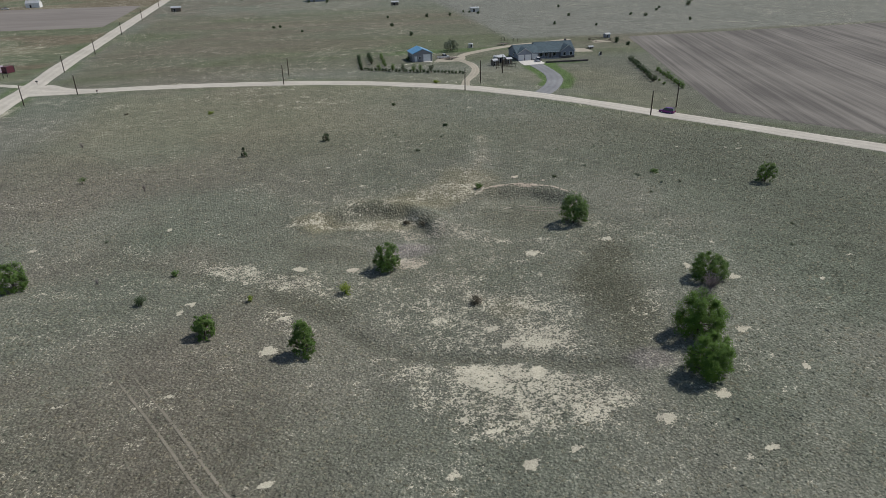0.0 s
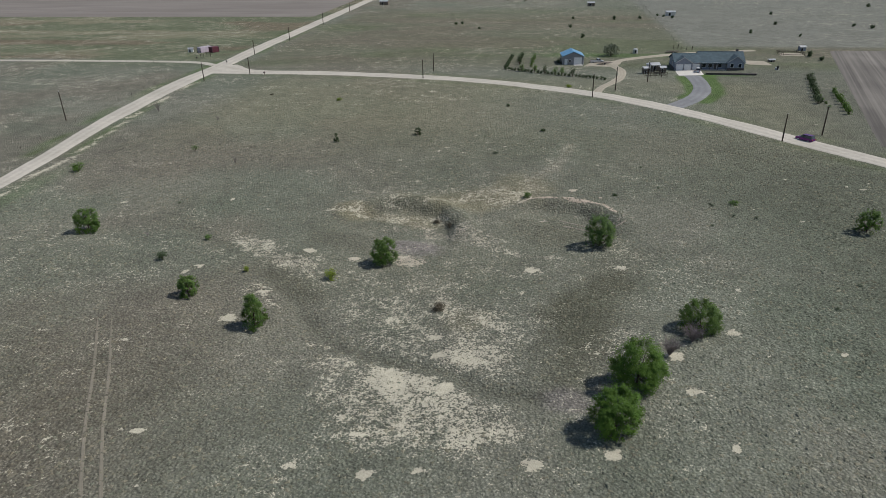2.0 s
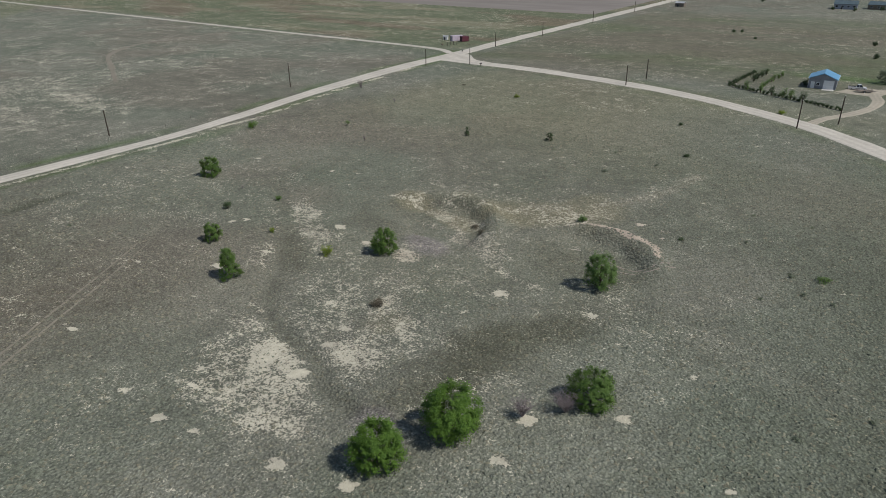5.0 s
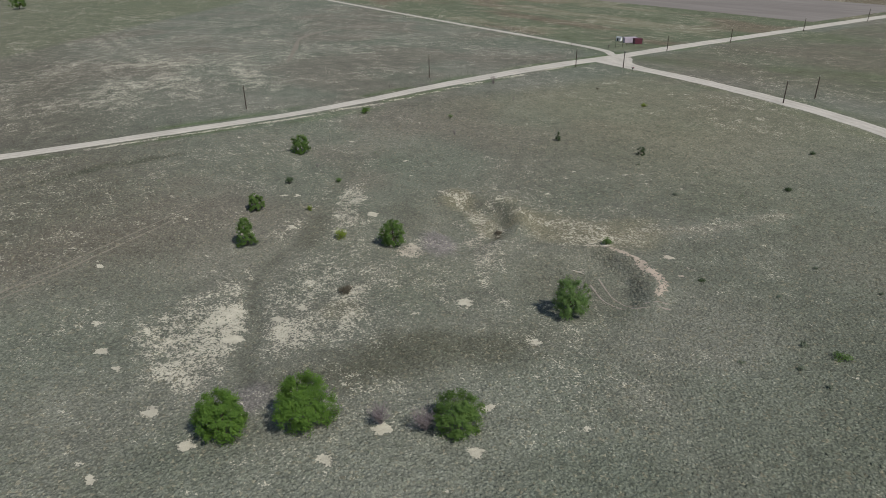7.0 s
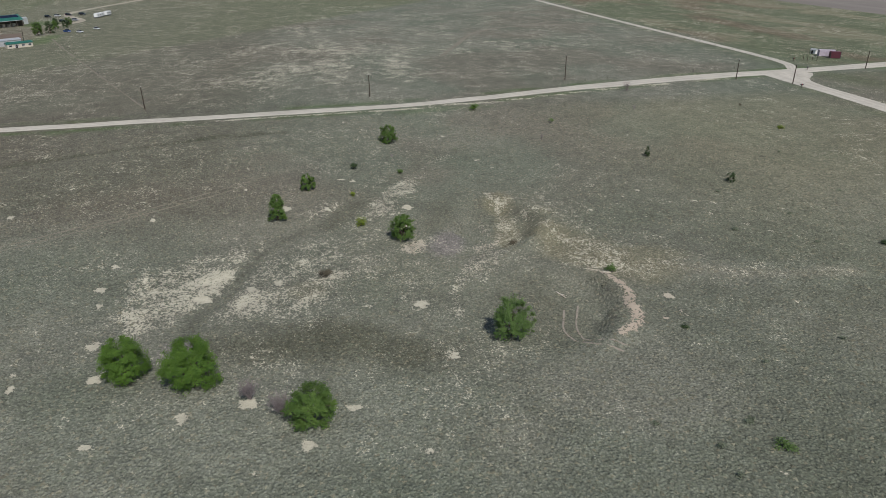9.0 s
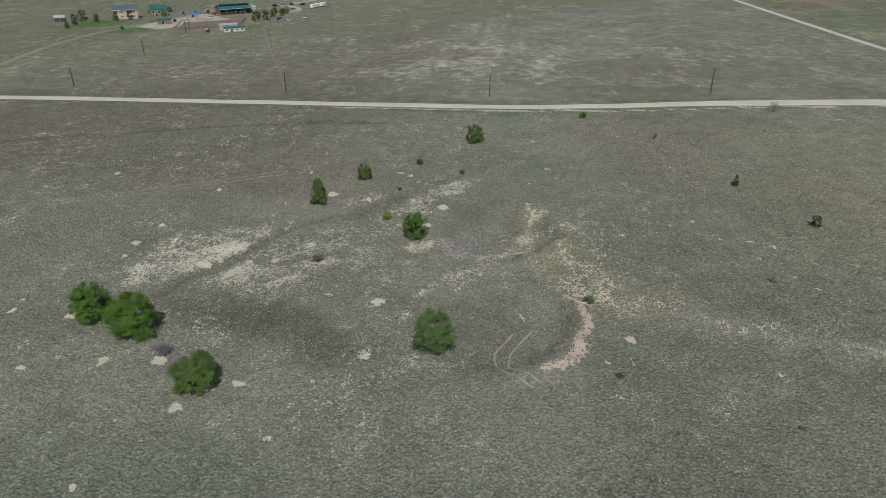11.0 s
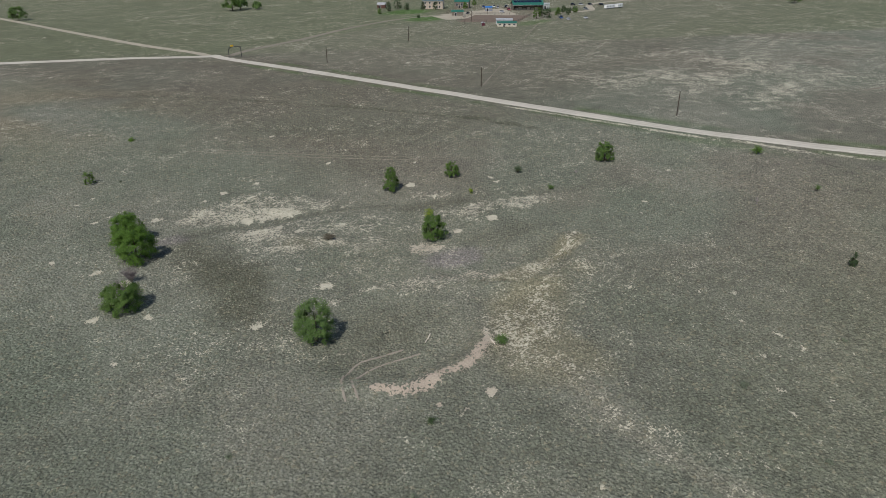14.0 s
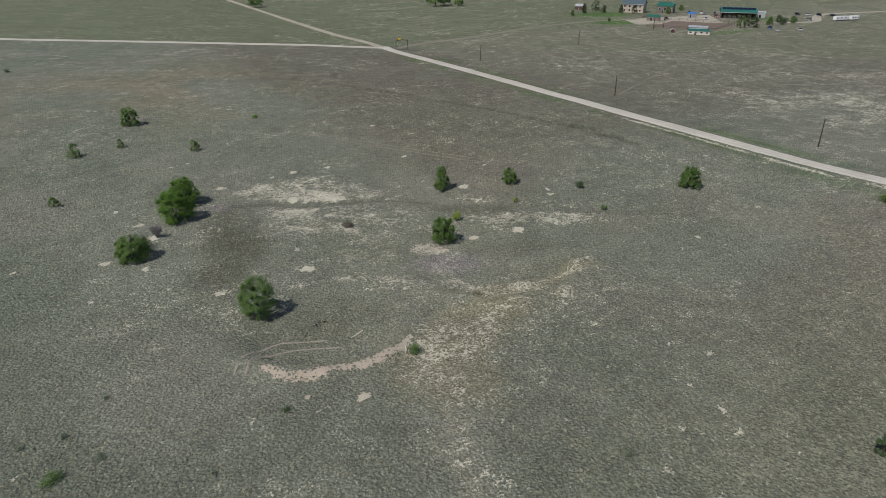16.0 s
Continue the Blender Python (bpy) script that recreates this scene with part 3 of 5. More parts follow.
    # the south-western pastures
    sw = smooth(-(y + 95 + 0.85 * (x + 88)), 0, 14) * smooth(-x, -900, 60) + smooth(-x, 95, 105) * smooth(-(y + 112), 0, 12)
    c = tone(x, y, c, (0.125, 0.138, 0.085), 0.8 * np.clip(sw, 0, 1))
    west = smooth(-x, 95, 108) * smooth(y, -112, -104) * (1 - smooth(y, 262, 276))
    c = tone(x, y, c, (0.158, 0.152, 0.118), 0.6 * west * smooth(-y, -150, 60))
    yard = 1 - smooth(blob(x, y, -315, -90, 70, 42, 35) + (fnoise(x, y, 20, 34) - 0.5) * 0.4, 0.75, 1.1)
    c = tone(x, y, c, (0.20, 0.175, 0.14), 0.5 * yard)
    # lawns round the houses
    for cx, cy, a, b, k in ((101, 283, 16, 5, 0.9), (104, 262, 14, 3, 0.7), (-287, -152, 26, 15, 1.0), (-262, -114, 17, 15, 1.0), (-285, -45, 20, 8, 0.6), (-365, -72, 18, 12, 0.6), (62, 303, 46, 6, 0.7)):
        d = blob(x, y, cx, cy, a, b, 0) + (fnoise(x, y, 12, 33) - 0.5) * 0.7
        c = tone(x, y, c, (0.068, 0.125, 0.036), k * (1 - smooth(d, 0.6, 1.1)))
    for line, wide in (([(82, 222), (86.5, 230), (88.2, 242), (88, 256)], 2.6), ([(88, 216), (94.5, 228), (97, 240), (97.4, 254), (99, 262)], 3.0)):
        d = trail(x, y, line) / wide + (fnoise(x, y, 5, 37) - 0.5) * 0.8
        c = tone(x, y, c, (0.075, 0.13, 0.035), 0.85 * (1 - smooth(d, 0.5, 1.2)))
    return c * np.array((0.992, 1.012, 0.985))


def axis_steps(lo, hi, fine=0.75, cap=5.0, reach=4300.0):
    mid = list(np.arange(lo, hi + fine / 2, fine))
    out, s, d = [], fine, 0.0
    while d < reach:
        s = s * 1.05 if (s < cap or d > 480) else s
        d += s
        out.append(d)
    return np.array([lo - v for v in reversed(out)] + mid + [mid[-1] + v for v in out])


def float_attr(me, name, values):
    a = me.attributes.new(name, "FLOAT", "POINT")
    a.data.foreach_set("value", np.asarray(values, np.float32).ravel())


def color_attr(me, name, rgb):
    a = me.attributes.new(name, "FLOAT_COLOR", "POINT")
    rgba = np.ones((len(rgb), 4), np.float32)
    rgba[:, :3] = rgb
    a.data.foreach_set("color", rgba.ravel())


def build_ground():
    xs, ys = axis_steps(-60, 105), axis_steps(30, 185)
    gx, gy = np.meshgrid(xs, ys)
    x, y = gx.ravel(), gy.ravel()
    co = np.stack([x, y, relief(x, y)], 1)
    nx, ny = len(xs), len(ys)
    i = (np.arange(ny - 1)[:, None] * nx + np.arange(nx - 1)[None, :]).ravel()
    faces = np.stack([i, i + 1, i + nx + 1, i + nx], 1)
    me = bpy.data.meshes.new("ground")
    me.from_pydata(co, [], faces)
    me.polygons.foreach_set("use_smooth", np.ones(len(faces), bool))
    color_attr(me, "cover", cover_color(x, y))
    float_attr(me, "bare", bare_soil(x, y))
    float_attr(me, "pink", pink_soil(x, y))
    me.materials.append(GROUND)
    return tagged(new("ground", me), "dry grey-green shortgrass prairie with pale bare soil patches", "ground", kind="structure")


build_ground()


def build_tufts():
    """Low grass clumps over the near prairie."""
    rs = np.random.RandomState(11)
    n = 320000
    a, r = rs.rand(n) * 2 * np.pi, 165 * rs.rand(n) ** 0.62
    x, y = 24 + r * np.cos(a), 96 + r * np.sin(a)
    keep = (x > -76) & (rs.rand(n) > np.clip((r - 70) / 85, 0, 1))
    bare = bare_soil(x, y) + (fnoise(x, y, 1.6, 41) - 0.5) * 0.5
    keep &= (spot_cover(x, y) < 0.3) & (rs.rand(n) > np.clip((bare - 0.22) * 2.4, 0, 0.78))
    keep &= (np.hypot(x - 13.5, y - 107) > 5.0) & (blob(x, y, 40.8, 63.6, 3.8, 2.3, -15) > 1)
    east = [(-100, 266), (-69, 257.5), (-9, 251), (32, 237.6), (59, 222), (82, 200.5), (103, 174), (139, 130), (240, 10)]
    keep &= (trail(x, y, east) > 4.6) & (x * 0.74 + y * 0.67 < 196) & (y < 252)
    x, y, r = x[keep], y[keep], r[keep]
    n = len(x)
    k = 6
    size = (0.13 + 0.15 * rs.rand(n) ** 1.5) * (1 + r / 260) * (0.75 + 0.5 * fnoise(x, y, 10, 42))
    tall = size * rs.uniform(0.4, 0.75, n)
    ang = rs.rand(n)[:, None] * 6.28 + np.arange(k)[None] * (2 * np.pi / k) + rs.uniform(-0.35, 0.35, (n, k))
    rad = size[:, None] * rs.uniform(0.7, 1.3, (n, k)) * np.array((1.35, 0.5, 1.2, 0.5, 1.3, 0.45))[None]
    z = relief(x, y)
    ring = np.stack([x[:, None] + rad * np.cos(ang), y[:, None] + rad * np.sin(ang), np.repeat((z - 0.04)[:, None], k, 1)], 2)
    tip = np.stack([x + rs.uniform(-0.3, 0.3, n) * size, y + rs.uniform(-0.3, 0.3, n) * size, z + tall], 1)[:, None]
    co = np.concatenate([ring, tip], 1).reshape(-1, 3)
    b = np.arange(n)[:, None] * (k + 1)
    tri = np.stack([np.stack([b[:, 0] + i, b[:, 0] + (i + 1) % k, b[:, 0] + k], 1) for i in range(k)], 1).reshape(-1, 3)
    me = bpy.data.meshes.new("grass_tufts")
    me.from_pydata(co, [], tri)
    me.polygons.foreach_set("use_smooth", np.ones(len(tri), bool))
    col = cover_color(x, y) * 1.0
    sage = rs.rand(n) < 0.25
    col[sage] = col[sage] * 0.6 + np.array((0.13, 0.15, 0.11)) * 0.4
    straw = rs.rand(n) < 0.2
    col[straw] = col[straw] * 0.55 + np.array((0.25, 0.225, 0.16)) * 0.45
    color_attr(me, "cover", np.repeat(col, k + 1, 0))
    me.materials.append(TUFT)
    tagged(new("grass_tufts", me), "low grey-green bunchgrass and sage clumps on the prairie", "grass", kind="stuff")


build_tufts()


# ---- roads and fields ----
def spline(points, step=4.0):
    """A smooth line through plan points."""
    p = [Vector((*q, 0)) for q in points]
    p = [2 * p[0] - p[1]] + p + [2 * p[-1] - p[-2]]
    out = []
    for i in range(1, len(p) - 2):
        n = max(2, int((p[i + 1] - p[i]).length / step))
        for k in range(n):
            t = k / n
            out.append(0.5 * (2 * p[i] + (p[i + 1] - p[i - 1]) * t + (2 * p[i - 1] - 5 * p[i] + 4 * p[i + 1] - p[i + 2]) * t * t + (3 * p[i] - p[i - 1] - 3 * p[i + 1] + p[i + 2]) * t ** 3))
    return out + [p[-2]]


def road_width(y):
    """The county road narrows south of the crossroads."""
    return 5.3 + 3.3 * float(smooth(y, 120.0, 245.0))


def ribbon(name, points, width, material, label, category, lift=0.10, ruts=2, ragged=0.15, kind="structure", flare=0.0):
    """A road bed with a low crown, wheel ruts and ragged edges, laid on the ground."""
    line = spline(points)
    cols = 12
    verts, faces, rut = [], [], []
    for i, p in enumerate(line):
        d = (line[min(i + 1, len(line) - 1)] - line[max(i - 1, 0)]).normalized()
        s = Vector((-d.y, d.x, 0))
        w = (width or road_width(p.y)) * (1 + ragged * (float(vnoise(p.x, p.y, 9, 51)) - 0.5))
        w *= 1 + flare * math.exp(-((p - line[0]).length / 13.0) ** 2)
        for k in range(cols + 1):
            u = k / cols * 2 - 1
            q = p + s * (u * w / 2)
            crown = lift * (1 - u * u) ** 0.5 if abs(u) < 1 else -0.05
            verts.append((q.x, q.y, height(q.x, q.y) + crown + (0.02 if abs(u) < 1 else -0.02)))
            rut.append(0.5 + 0.5 * math.cos(u * math.pi * ruts * 1.5))
    for i in range(len(line) - 1):
        for k in range(cols):
            a = i * (cols + 1) + k
            faces.append((a, a + 1, a + cols + 2, a + cols + 1))
    me = bpy.data.meshes.new(name)
    me.from_pydata(verts, [], [f[::-1] for f in faces])
    me.polygons.foreach_set("use_smooth", np.ones(len(faces), bool))
    float_attr(me, "rut", rut)
    me.materials.append(material)
    return tagged(new(name, me), label, category, kind=kind)


ribbon("road", [(-112, 900), (-110, 640), (-106.5, 475), (-104, 375), (-103, 322), (-100.5, 270), (-100.5, 240), (-98, 205), (-94, 174), (-89, 145), (-85.6, 120), (-84.9, 96), (-85.4, 46), (-86, 0), (-86.3, -50), (-86, -88), (-88, -103)], 0, ROAD, "pale graded gravel county road", "road")
ribbon("road_east", [(-100, 266), (-88, 260.5), (-69, 257.5), (-40, 255.5), (-9, 251), (12, 245.6), (32, 237.6), (59, 222), (82, 200.5), (103, 174), (121, 152), (139, 130), (175, 86), (240, 10), (330, -90)], 7.6, ROAD, "pale gravel road curving along the prairie", "road", 0.12, flare=1.9)
ribbon("road_south", [(-89, -98), (-60, -124), (-26, -153), (20, -192), (68, -232), (180, -330), (400, -520)], 6.0, ROAD, "pale gravel lane over the pasture", "road", 0.08)
ribbon("driveway_south", [(-86, -100), (-88, -120), (-87, -157), (-91, -230), (-98, -330), (-108, -480), (-115, -700)], 4.6, TRACK, "pale dirt driveway through green pasture", "road", 0.06)
ribbon("driveway_west", [(-90, -94), (-107, -101), (-148, -108.5), (-200, -121.5), (-250, -126), (-285, -118)], 4.2, FAINT, "worn dirt driveway to the ranch", "road", 0.06)
ribbon("lane_west", [(-104, 273), (-120, 280), (-170, 281), (-250, 280), (-420, 281), (-700, 284)], 4.2, ROAD, "narrow pale dirt lane", "road", 0.06)
ribbon("lane_old", [(-172, 148), (-205, 164), (-239, 181), (-259, 206), (-261, 230), (-258, 262)], 2.6, FAINT, "faint disused dirt track in dry grass", "road", 0.03, 2, 0.9)
ribbon("driveway_gravel", [(54.5, 224), (57, 235), (63, 247), (66.5, 258), (67, 270), (64.5, 281), (70, 291), (84, 301), (100, 309), (130, 318)], 4.2, TRACK, "pale gravel driveway past the blue-roofed shed", "driveway", 0.06, 2, 0.6)
ribbon("driveway_asphalt", [(76, 208), (81, 214.5), (87, 224), (91.2, 236), (92.4, 249), (92.4, 259)], 6.4, ASPHALT, "worn grey asphalt driveway", "driveway", 0.07)
ribbon("ranch_lane", [(-345, -58), (-372, -48), (-410, -66), (-440, -66), (-520, -40), (-640, 10)], 6.0, TRACK, "pale dirt lane behind the ranch", "road", 0.06)
for line in (TYRE_A, TYRE_B):
    ribbon("tyre_track", line, 0.42, RUTTED, "bare pinkish wheel mark curving past the hollow", "track", 0.03, 1, 1.3)
for k in (-0.85, 0.85):
    ribbon("wheel_track", [(-27 + k, 75.4 + 0.5 * k), (-20 + k, 63.9 + 0.5 * k), (-13.6 + k, 52.6 + 0.5 * k), (-7.9 + k, 43.7 + 0.5 * k), (-1 + k, 33 + 0.5 * k), (6 + k, 21 + 0.5 * k)], 0.3, FAINT, "faint worn wheel mark over dry prairie", "track", 0.02, 1, 1.5)
ribbon("fence_strip", [(-103, 36), (-168, 8), (-239, -22.5), (-284, -41)], 0.7, FAINT, "thin worn strip along the pasture fence", "track", 0.02, 1, 1.8)


def slab(name, corners, material, label, category, lift=0.06, cells=20):
    """A quadrilateral sheet, a little above the ground, with a closed rim."""
    (ax, ay), (bx, by), (cx, cy), (dx, dy) = corners
    verts, faces = [], []
    for j in range(cells + 1):
        for i in range(cells + 1):
            u, v = i / cells, j / cells
            x = (ax * (1 - u) + bx * u) * (1 - v) + (dx * (1 - u) + cx * u) * v
            y = (ay * (1 - u) + by * u) * (1 - v) + (dy * (1 - u) + cy * u) * v
            rim = i in (0, cells) or j in (0, cells)
            verts.append((x, y, height(x, y) + (-0.02 if rim else lift)))
    for j in range(cells):
        for i in range(cells):
            k = j * (cells + 1) + i
            faces.append((k, k + 1, k + cells + 2, k + cells + 1))
    me = bpy.data.meshes.new(name)
    me.from_pydata(verts, [], faces)
    float_attr(me, "rut", [0.5] * len(verts))
    me.materials.append(material)
    return tagged(new(name, me), label, category, kind="structure")


slab("field_east", [(120.5, 172), (420, -190), (640, 332), (161, 318)], FIELD_E, "ploughed brown field with pale drill lines", "field", 0.14, 140)
slab("field_north", [(-1300, 456), (-113, 451), (-116, 585), (-1300, 600)], FIELD_N, "fallow brown field with smooth soil", "field", 0.05, 60)
slab("yard_pad", [(87.2, 258.6), (97.0, 260.2), (97.4, 269.6), (87.4, 269.6)], CONCRETE, "pale concrete apron before the garage", "driveway", 0.10, 8)
slab("yard_gravel", [(53, 277), (66, 274), (70, 288), (58, 290)], TRACK, "pale gravel yard beside the shed", "yard", 0.05, 10)
slab("riding_arena", [(-258, -86), (-275, -52), (-318, -66), (-300, -102)], SAND_RED, "reddish brown sand riding arena", "arena", 0.05, 16)
slab("ranch_yard", [(-276, -124), (-262, -98), (-318, -74), (-352, -110)], TRACK, "pale dirt yard between the ranch buildings", "yard", 0.03, 16)


# ---- trees and shrubs ----
def leaves_mesh(name, points, size, rs, material, parent, up=0.55, label="", ways=None):
    """Small leaf sprays at points, each a bent quad of its own."""
    n = len(points)
    mid = points.mean(0)
    out = (points - mid) / (np.abs(points - mid).max(0) + 1e-6)
    nrm = rs.normal(size=(n, 3)) * 0.45 + out * 1.1
    nrm[:, 2] += up
    if ways is not None:
        nrm = rs.normal(size=(n, 3)) * 0.5 + ways
    nrm /= np.linalg.norm(nrm, axis=1)[:, None]
    t = np.cross(nrm, rs.normal(size=(n, 3)))
    t /= np.linalg.norm(t, axis=1)[:, None]
    b = np.cross(nrm, t)
    s = (size * rs.uniform(0.6, 1.4, n))[:, None]
    w = 0.62 * s
    bend = nrm * s * 0.25
    quad = np.stack([points - t * s, points + b * w - bend, points + t * s, points - b * w - bend], 1).reshape(-1, 3)
    i = np.arange(n)[:, None] * 4
    me = bpy.data.meshes.new(name)
    me.from_pydata(quad, [], np.concatenate([i + np.array([[0, 1, 2]]), i + np.array([[0, 2, 3]])], 0))
    me.materials.append(material)
    ob = new(name, me)
    ob.parent = parent
    return tagged(ob, label)


def tree(x, y, h, w, material, label, seed, name="tree", category="tree", leaves=5000, leaf=0.11, cone=0.0, base=0.06, clumps=46, limbs=9, group="", lean=(0, 0)):
    """A tapered trunk, forking limbs, and a ragged crown of leaf sprays along boughs that reach out and up."""
    rs = np.random.RandomState(seed)
    t = thing(name, x, y, None, rs.uniform(0, 360), label, category, group)
    trunk_top = 0.66 * h
    clumps = int(clumps * 2.3)
    zc = base + (0.95 - base) * rs.rand(clumps) ** 0.9
    prof = np.sqrt(np.clip(1 - ((zc - 0.36) / 0.66) ** 2, 0.03, 1)) * (1 - cone) + cone * (1.02 - zc) * 1.15
    a = rs.rand(clumps) * 2 * np.pi
    lobes = 1 + 0.1 * np.cos(3 * a + seed) + 0.08 * np.cos(5 * a + 2.0 * seed)
    rr = prof * w / 2 * (0.35 + 0.63 * rs.rand(clumps) ** 0.45) * lobes
    c = np.stack([rr * np.cos(a) + lean[0] * zc * h, rr * np.sin(a) + lean[1] * zc * h, zc * h], 1)
    start = np.stack([c[:, 0] * 0.1, c[:, 1] * 0.1, np.minimum(c[:, 2] * rs.uniform(0.35, 0.7, clumps), trunk_top)], 1)
    per = rs.multinomial(leaves, rs.dirichlet(np.ones(clumps) * 6))
    pts, ways = [], []
    heart = np.array((lean[0] * 0.4 * h, lean[1] * 0.4 * h, 0.36 * h))
    for e, k in zip(c, per):
        # each bough ends in a spray of shoots that fan out from the heart of the crown
        out = (e - heart) / (np.linalg.norm(e - heart) + 1e-6)
        reach = (0.06 * w + 0.036 * h) * rs.uniform(0.7, 1.35)
        shoots = 7
        way = out * 0.9 + rs.normal(size=(shoots, 3)) * 0.55 + np.array((0, 0, 0.35))
        way /= np.linalg.norm(way, axis=1)[:, None]
        pick = rs.randint(0, shoots, k)
        f = rs.rand(k)[:, None] ** 0.75
        pts.append(e - out * reach * 0.8 + way[pick] * f * reach * 1.5 + rs.normal(size=(k, 3)) * reach * 0.2)
        ways.append(np.repeat((out * 0.9 + np.array((0, 0, 0.5)))[None], k, 0) + way[pick] * 0.35)
    ways = np.concatenate(ways)
    pts = np.concatenate(pts)
    pts[:, 2] = np.clip(pts[:, 2], 0.1, h * 1.03)
    part("trunk", tube_bm([(0, 0, -0.25), (0.02 * h, 0, 0.2 * h), (-0.01 * h + lean[0] * h * 0.4, 0.02 * h, 0.42 * h), (lean[0] * h * 0.6, lean[1] * h * 0.6, trunk_top)], [0.034 * h, 0.026 * h, 0.016 * h, 0.006 * h], 7), BARK, t)
    for k in np.argsort(-rr)[:limbs]:
        s, e = Vector(start[k]), Vector(c[k])
        part("limb", tube_bm([s, s.lerp(e, 0.5) + Vector((0, 0, 0.03 * h)), e], [0.013 * h, 0.008 * h, 0.003 * h], 5), BARK, t)
    leaves_mesh("crown", pts, leaf, rs, material, t, ways=ways)
    return t


def shrub(x, y, h, w, material, label, seed, leaves=500, leaf=0.09, name="shrub", category="shrub", group=""):
    """A low bush: several stems from the root and leaf sprays round their ends."""
    rs = np.random.RandomState(seed)
    t = thing(name, x, y, None, 0, label, category, group)
    n = 9
    a = rs.rand(n) * 2 * np.pi
    rr = w / 2 * np.sqrt(rs.rand(n)) * 0.75
    tips = np.stack([rr * np.cos(a), rr * np.sin(a), h * rs.uniform(0.22, 0.78, n)], 1)
    for k in range(5):
        part("stem", tube_bm([(0, 0, -0.1), tuple(tips[k] * 0.5 + np.array((0, 0, 0.1 * h))), tuple(tips[k])], [0.03 * h, 0.02 * h, 0.008 * h], 5), BARK, t)
    per = rs.multinomial(leaves, np.ones(n) / n)
    pts = np.concatenate([ti + rs.normal(size=(k, 3)) * np.array((0.14 * w, 0.14 * w, 0.15 * h)) for ti, k in zip(tips, per)])
    pts[:, 2] = np.clip(pts[:, 2], 0.05, h * 1.05)
    leaves_mesh("foliage", pts, leaf, rs, material, t)
    return t


def dead_shrub(x, y, h, w, label, seed, count=26):
    """A leafless bush of forking twigs."""
    rs = np.random.RandomState(seed)
    t = thing("dead_shrub", x, y, None, 0, label, "shrub")
    for k in range(count):
        a, o = rs.rand() * 6.28, rs.uniform(0.1, 0.5) * w
        e = Vector((math.cos(a) * o, math.sin(a) * o, h * rs.uniform(0.55, 1.0)))
        m = Vector((e.x * 0.4, e.y * 0.4, e.z * 0.5))
        bm = tube_bm([(0, 0, -0.1), m, e], [0.035, 0.022, 0.008], 4)
        for _ in range(7):
            s = m.lerp(e, rs.uniform(0.0, 0.9))
            f = s + Vector((rs.normal() * 0.14 * w, rs.normal() * 0.14 * w, abs(rs.normal()) * 0.16 * h))
            tube_bm([s, s.lerp(f, 0.5) + Vector((0, 0, 0.03)), f], [0.014, 0.011, 0.006], 3, bm)
        part("branch", bm, TWIG, t)
    return t


# the trees of the near prairie
tree(-4.2, 77.2, 5.6, 3.9, LEAF_DARK, "dark green conical elm on dry prairie", 101, leaves=9000, leaf=0.09, cone=0.55, clumps=50)
tree(-17.9, 83.6, 3.6, 3.4, LEAF_DARK, "small dark green round elm on dry prairie", 102, leaves=5200, leaf=0.1, clumps=34)
tree(-50.6, 106.2, 4.9, 4.9, LEAF_DARK, "dark green round elm near the road", 103, leaves=6000, leaf=0.125, clumps=38)
tree(10.2, 99.8, 5.0, 4.9, LEAF_DARK, "dark green bushy elm beside bare pale soil", 104, leaves=12000, leaf=0.085, clumps=48)
tree(47.7, 108.4, 6.1, 5.4, LEAF_GREY, "dull green elm beside the grassy hollow", 105, leaves=15000, leaf=0.082, clumps=60)
tree(45.9, 59.1, 5.5, 5.8, LEAF, "bright green spreading elm with dense crown", 106, leaves=21000, leaf=0.082, clumps=70, limbs=12)
tree(49.3, 67.4, 6.1, 6.8, LEAF, "large bright green elm with rounded crown", 107, leaves=26000, leaf=0.082, clumps=84, limbs=12)
tree(59.4, 81.1, 4.2, 5.8, LEAF_DARK, "dull green spreading elm with low crown", 108, leaves=17000, leaf=0.08, clumps=60)
tree(95.6, 117.4, 4.3, 4.2, LEAF_DARK, "dark green round elm standing alone", 109, leaves=4320, leaf=0.11, clumps=36)
tree(43.8, -9.6, 5.3, 5.2, LEAF_DARK, "dark green round elm standing alone", 110, leaves=3000, leaf=0.16, clumps=36)
tree(60.8, 14.8, 3.5, 3.6, LEAF_GREY, "thin grey-green young elm", 111, leaves=1500, leaf=0.12, clumps=26, cone=0.4)
tree(50.0, 11.9, 2.4, 1.9, LEAF_DARK, "small dark green conical sapling", 112, leaves=900, leaf=0.11, clumps=16, cone=0.6, limbs=5)
tree(34.8, 24.1, 2.9, 2.5, LEAF_DARK, "small dark green leafy sapling", 113, leaves=1300, leaf=0.11, clumps=20, limbs=6)
tree(68.2, 48.4, 2.2, 2.6, LEAF_GREY, "thin grey-green young sapling", 114, leaves=900, leaf=0.11, clumps=18, cone=0.4, limbs=6)
tree(78.5, 2.5, 2.6, 2.6, LEAF_DARK, "small dark green leafy sapling", 115, leaves=900, leaf=0.12, clumps=18, limbs=6)
tree(-17.2, 163.7, 2.5, 1.5, LEAF_PINE, "small dark conical juniper", 116, leaves=1100, leaf=0.10, clumps=20, cone=0.8, limbs=5)
tree(3.4, 172.0, 2.2, 2.0, LEAF_PINE, "small dark rounded juniper", 117, leaves=1300, leaf=0.10, clumps=20, limbs=5)
shrub(2.6, 92.7, 1.9, 1.9, LEAF_LIME, "bright yellow-green young bush", 121, 800)
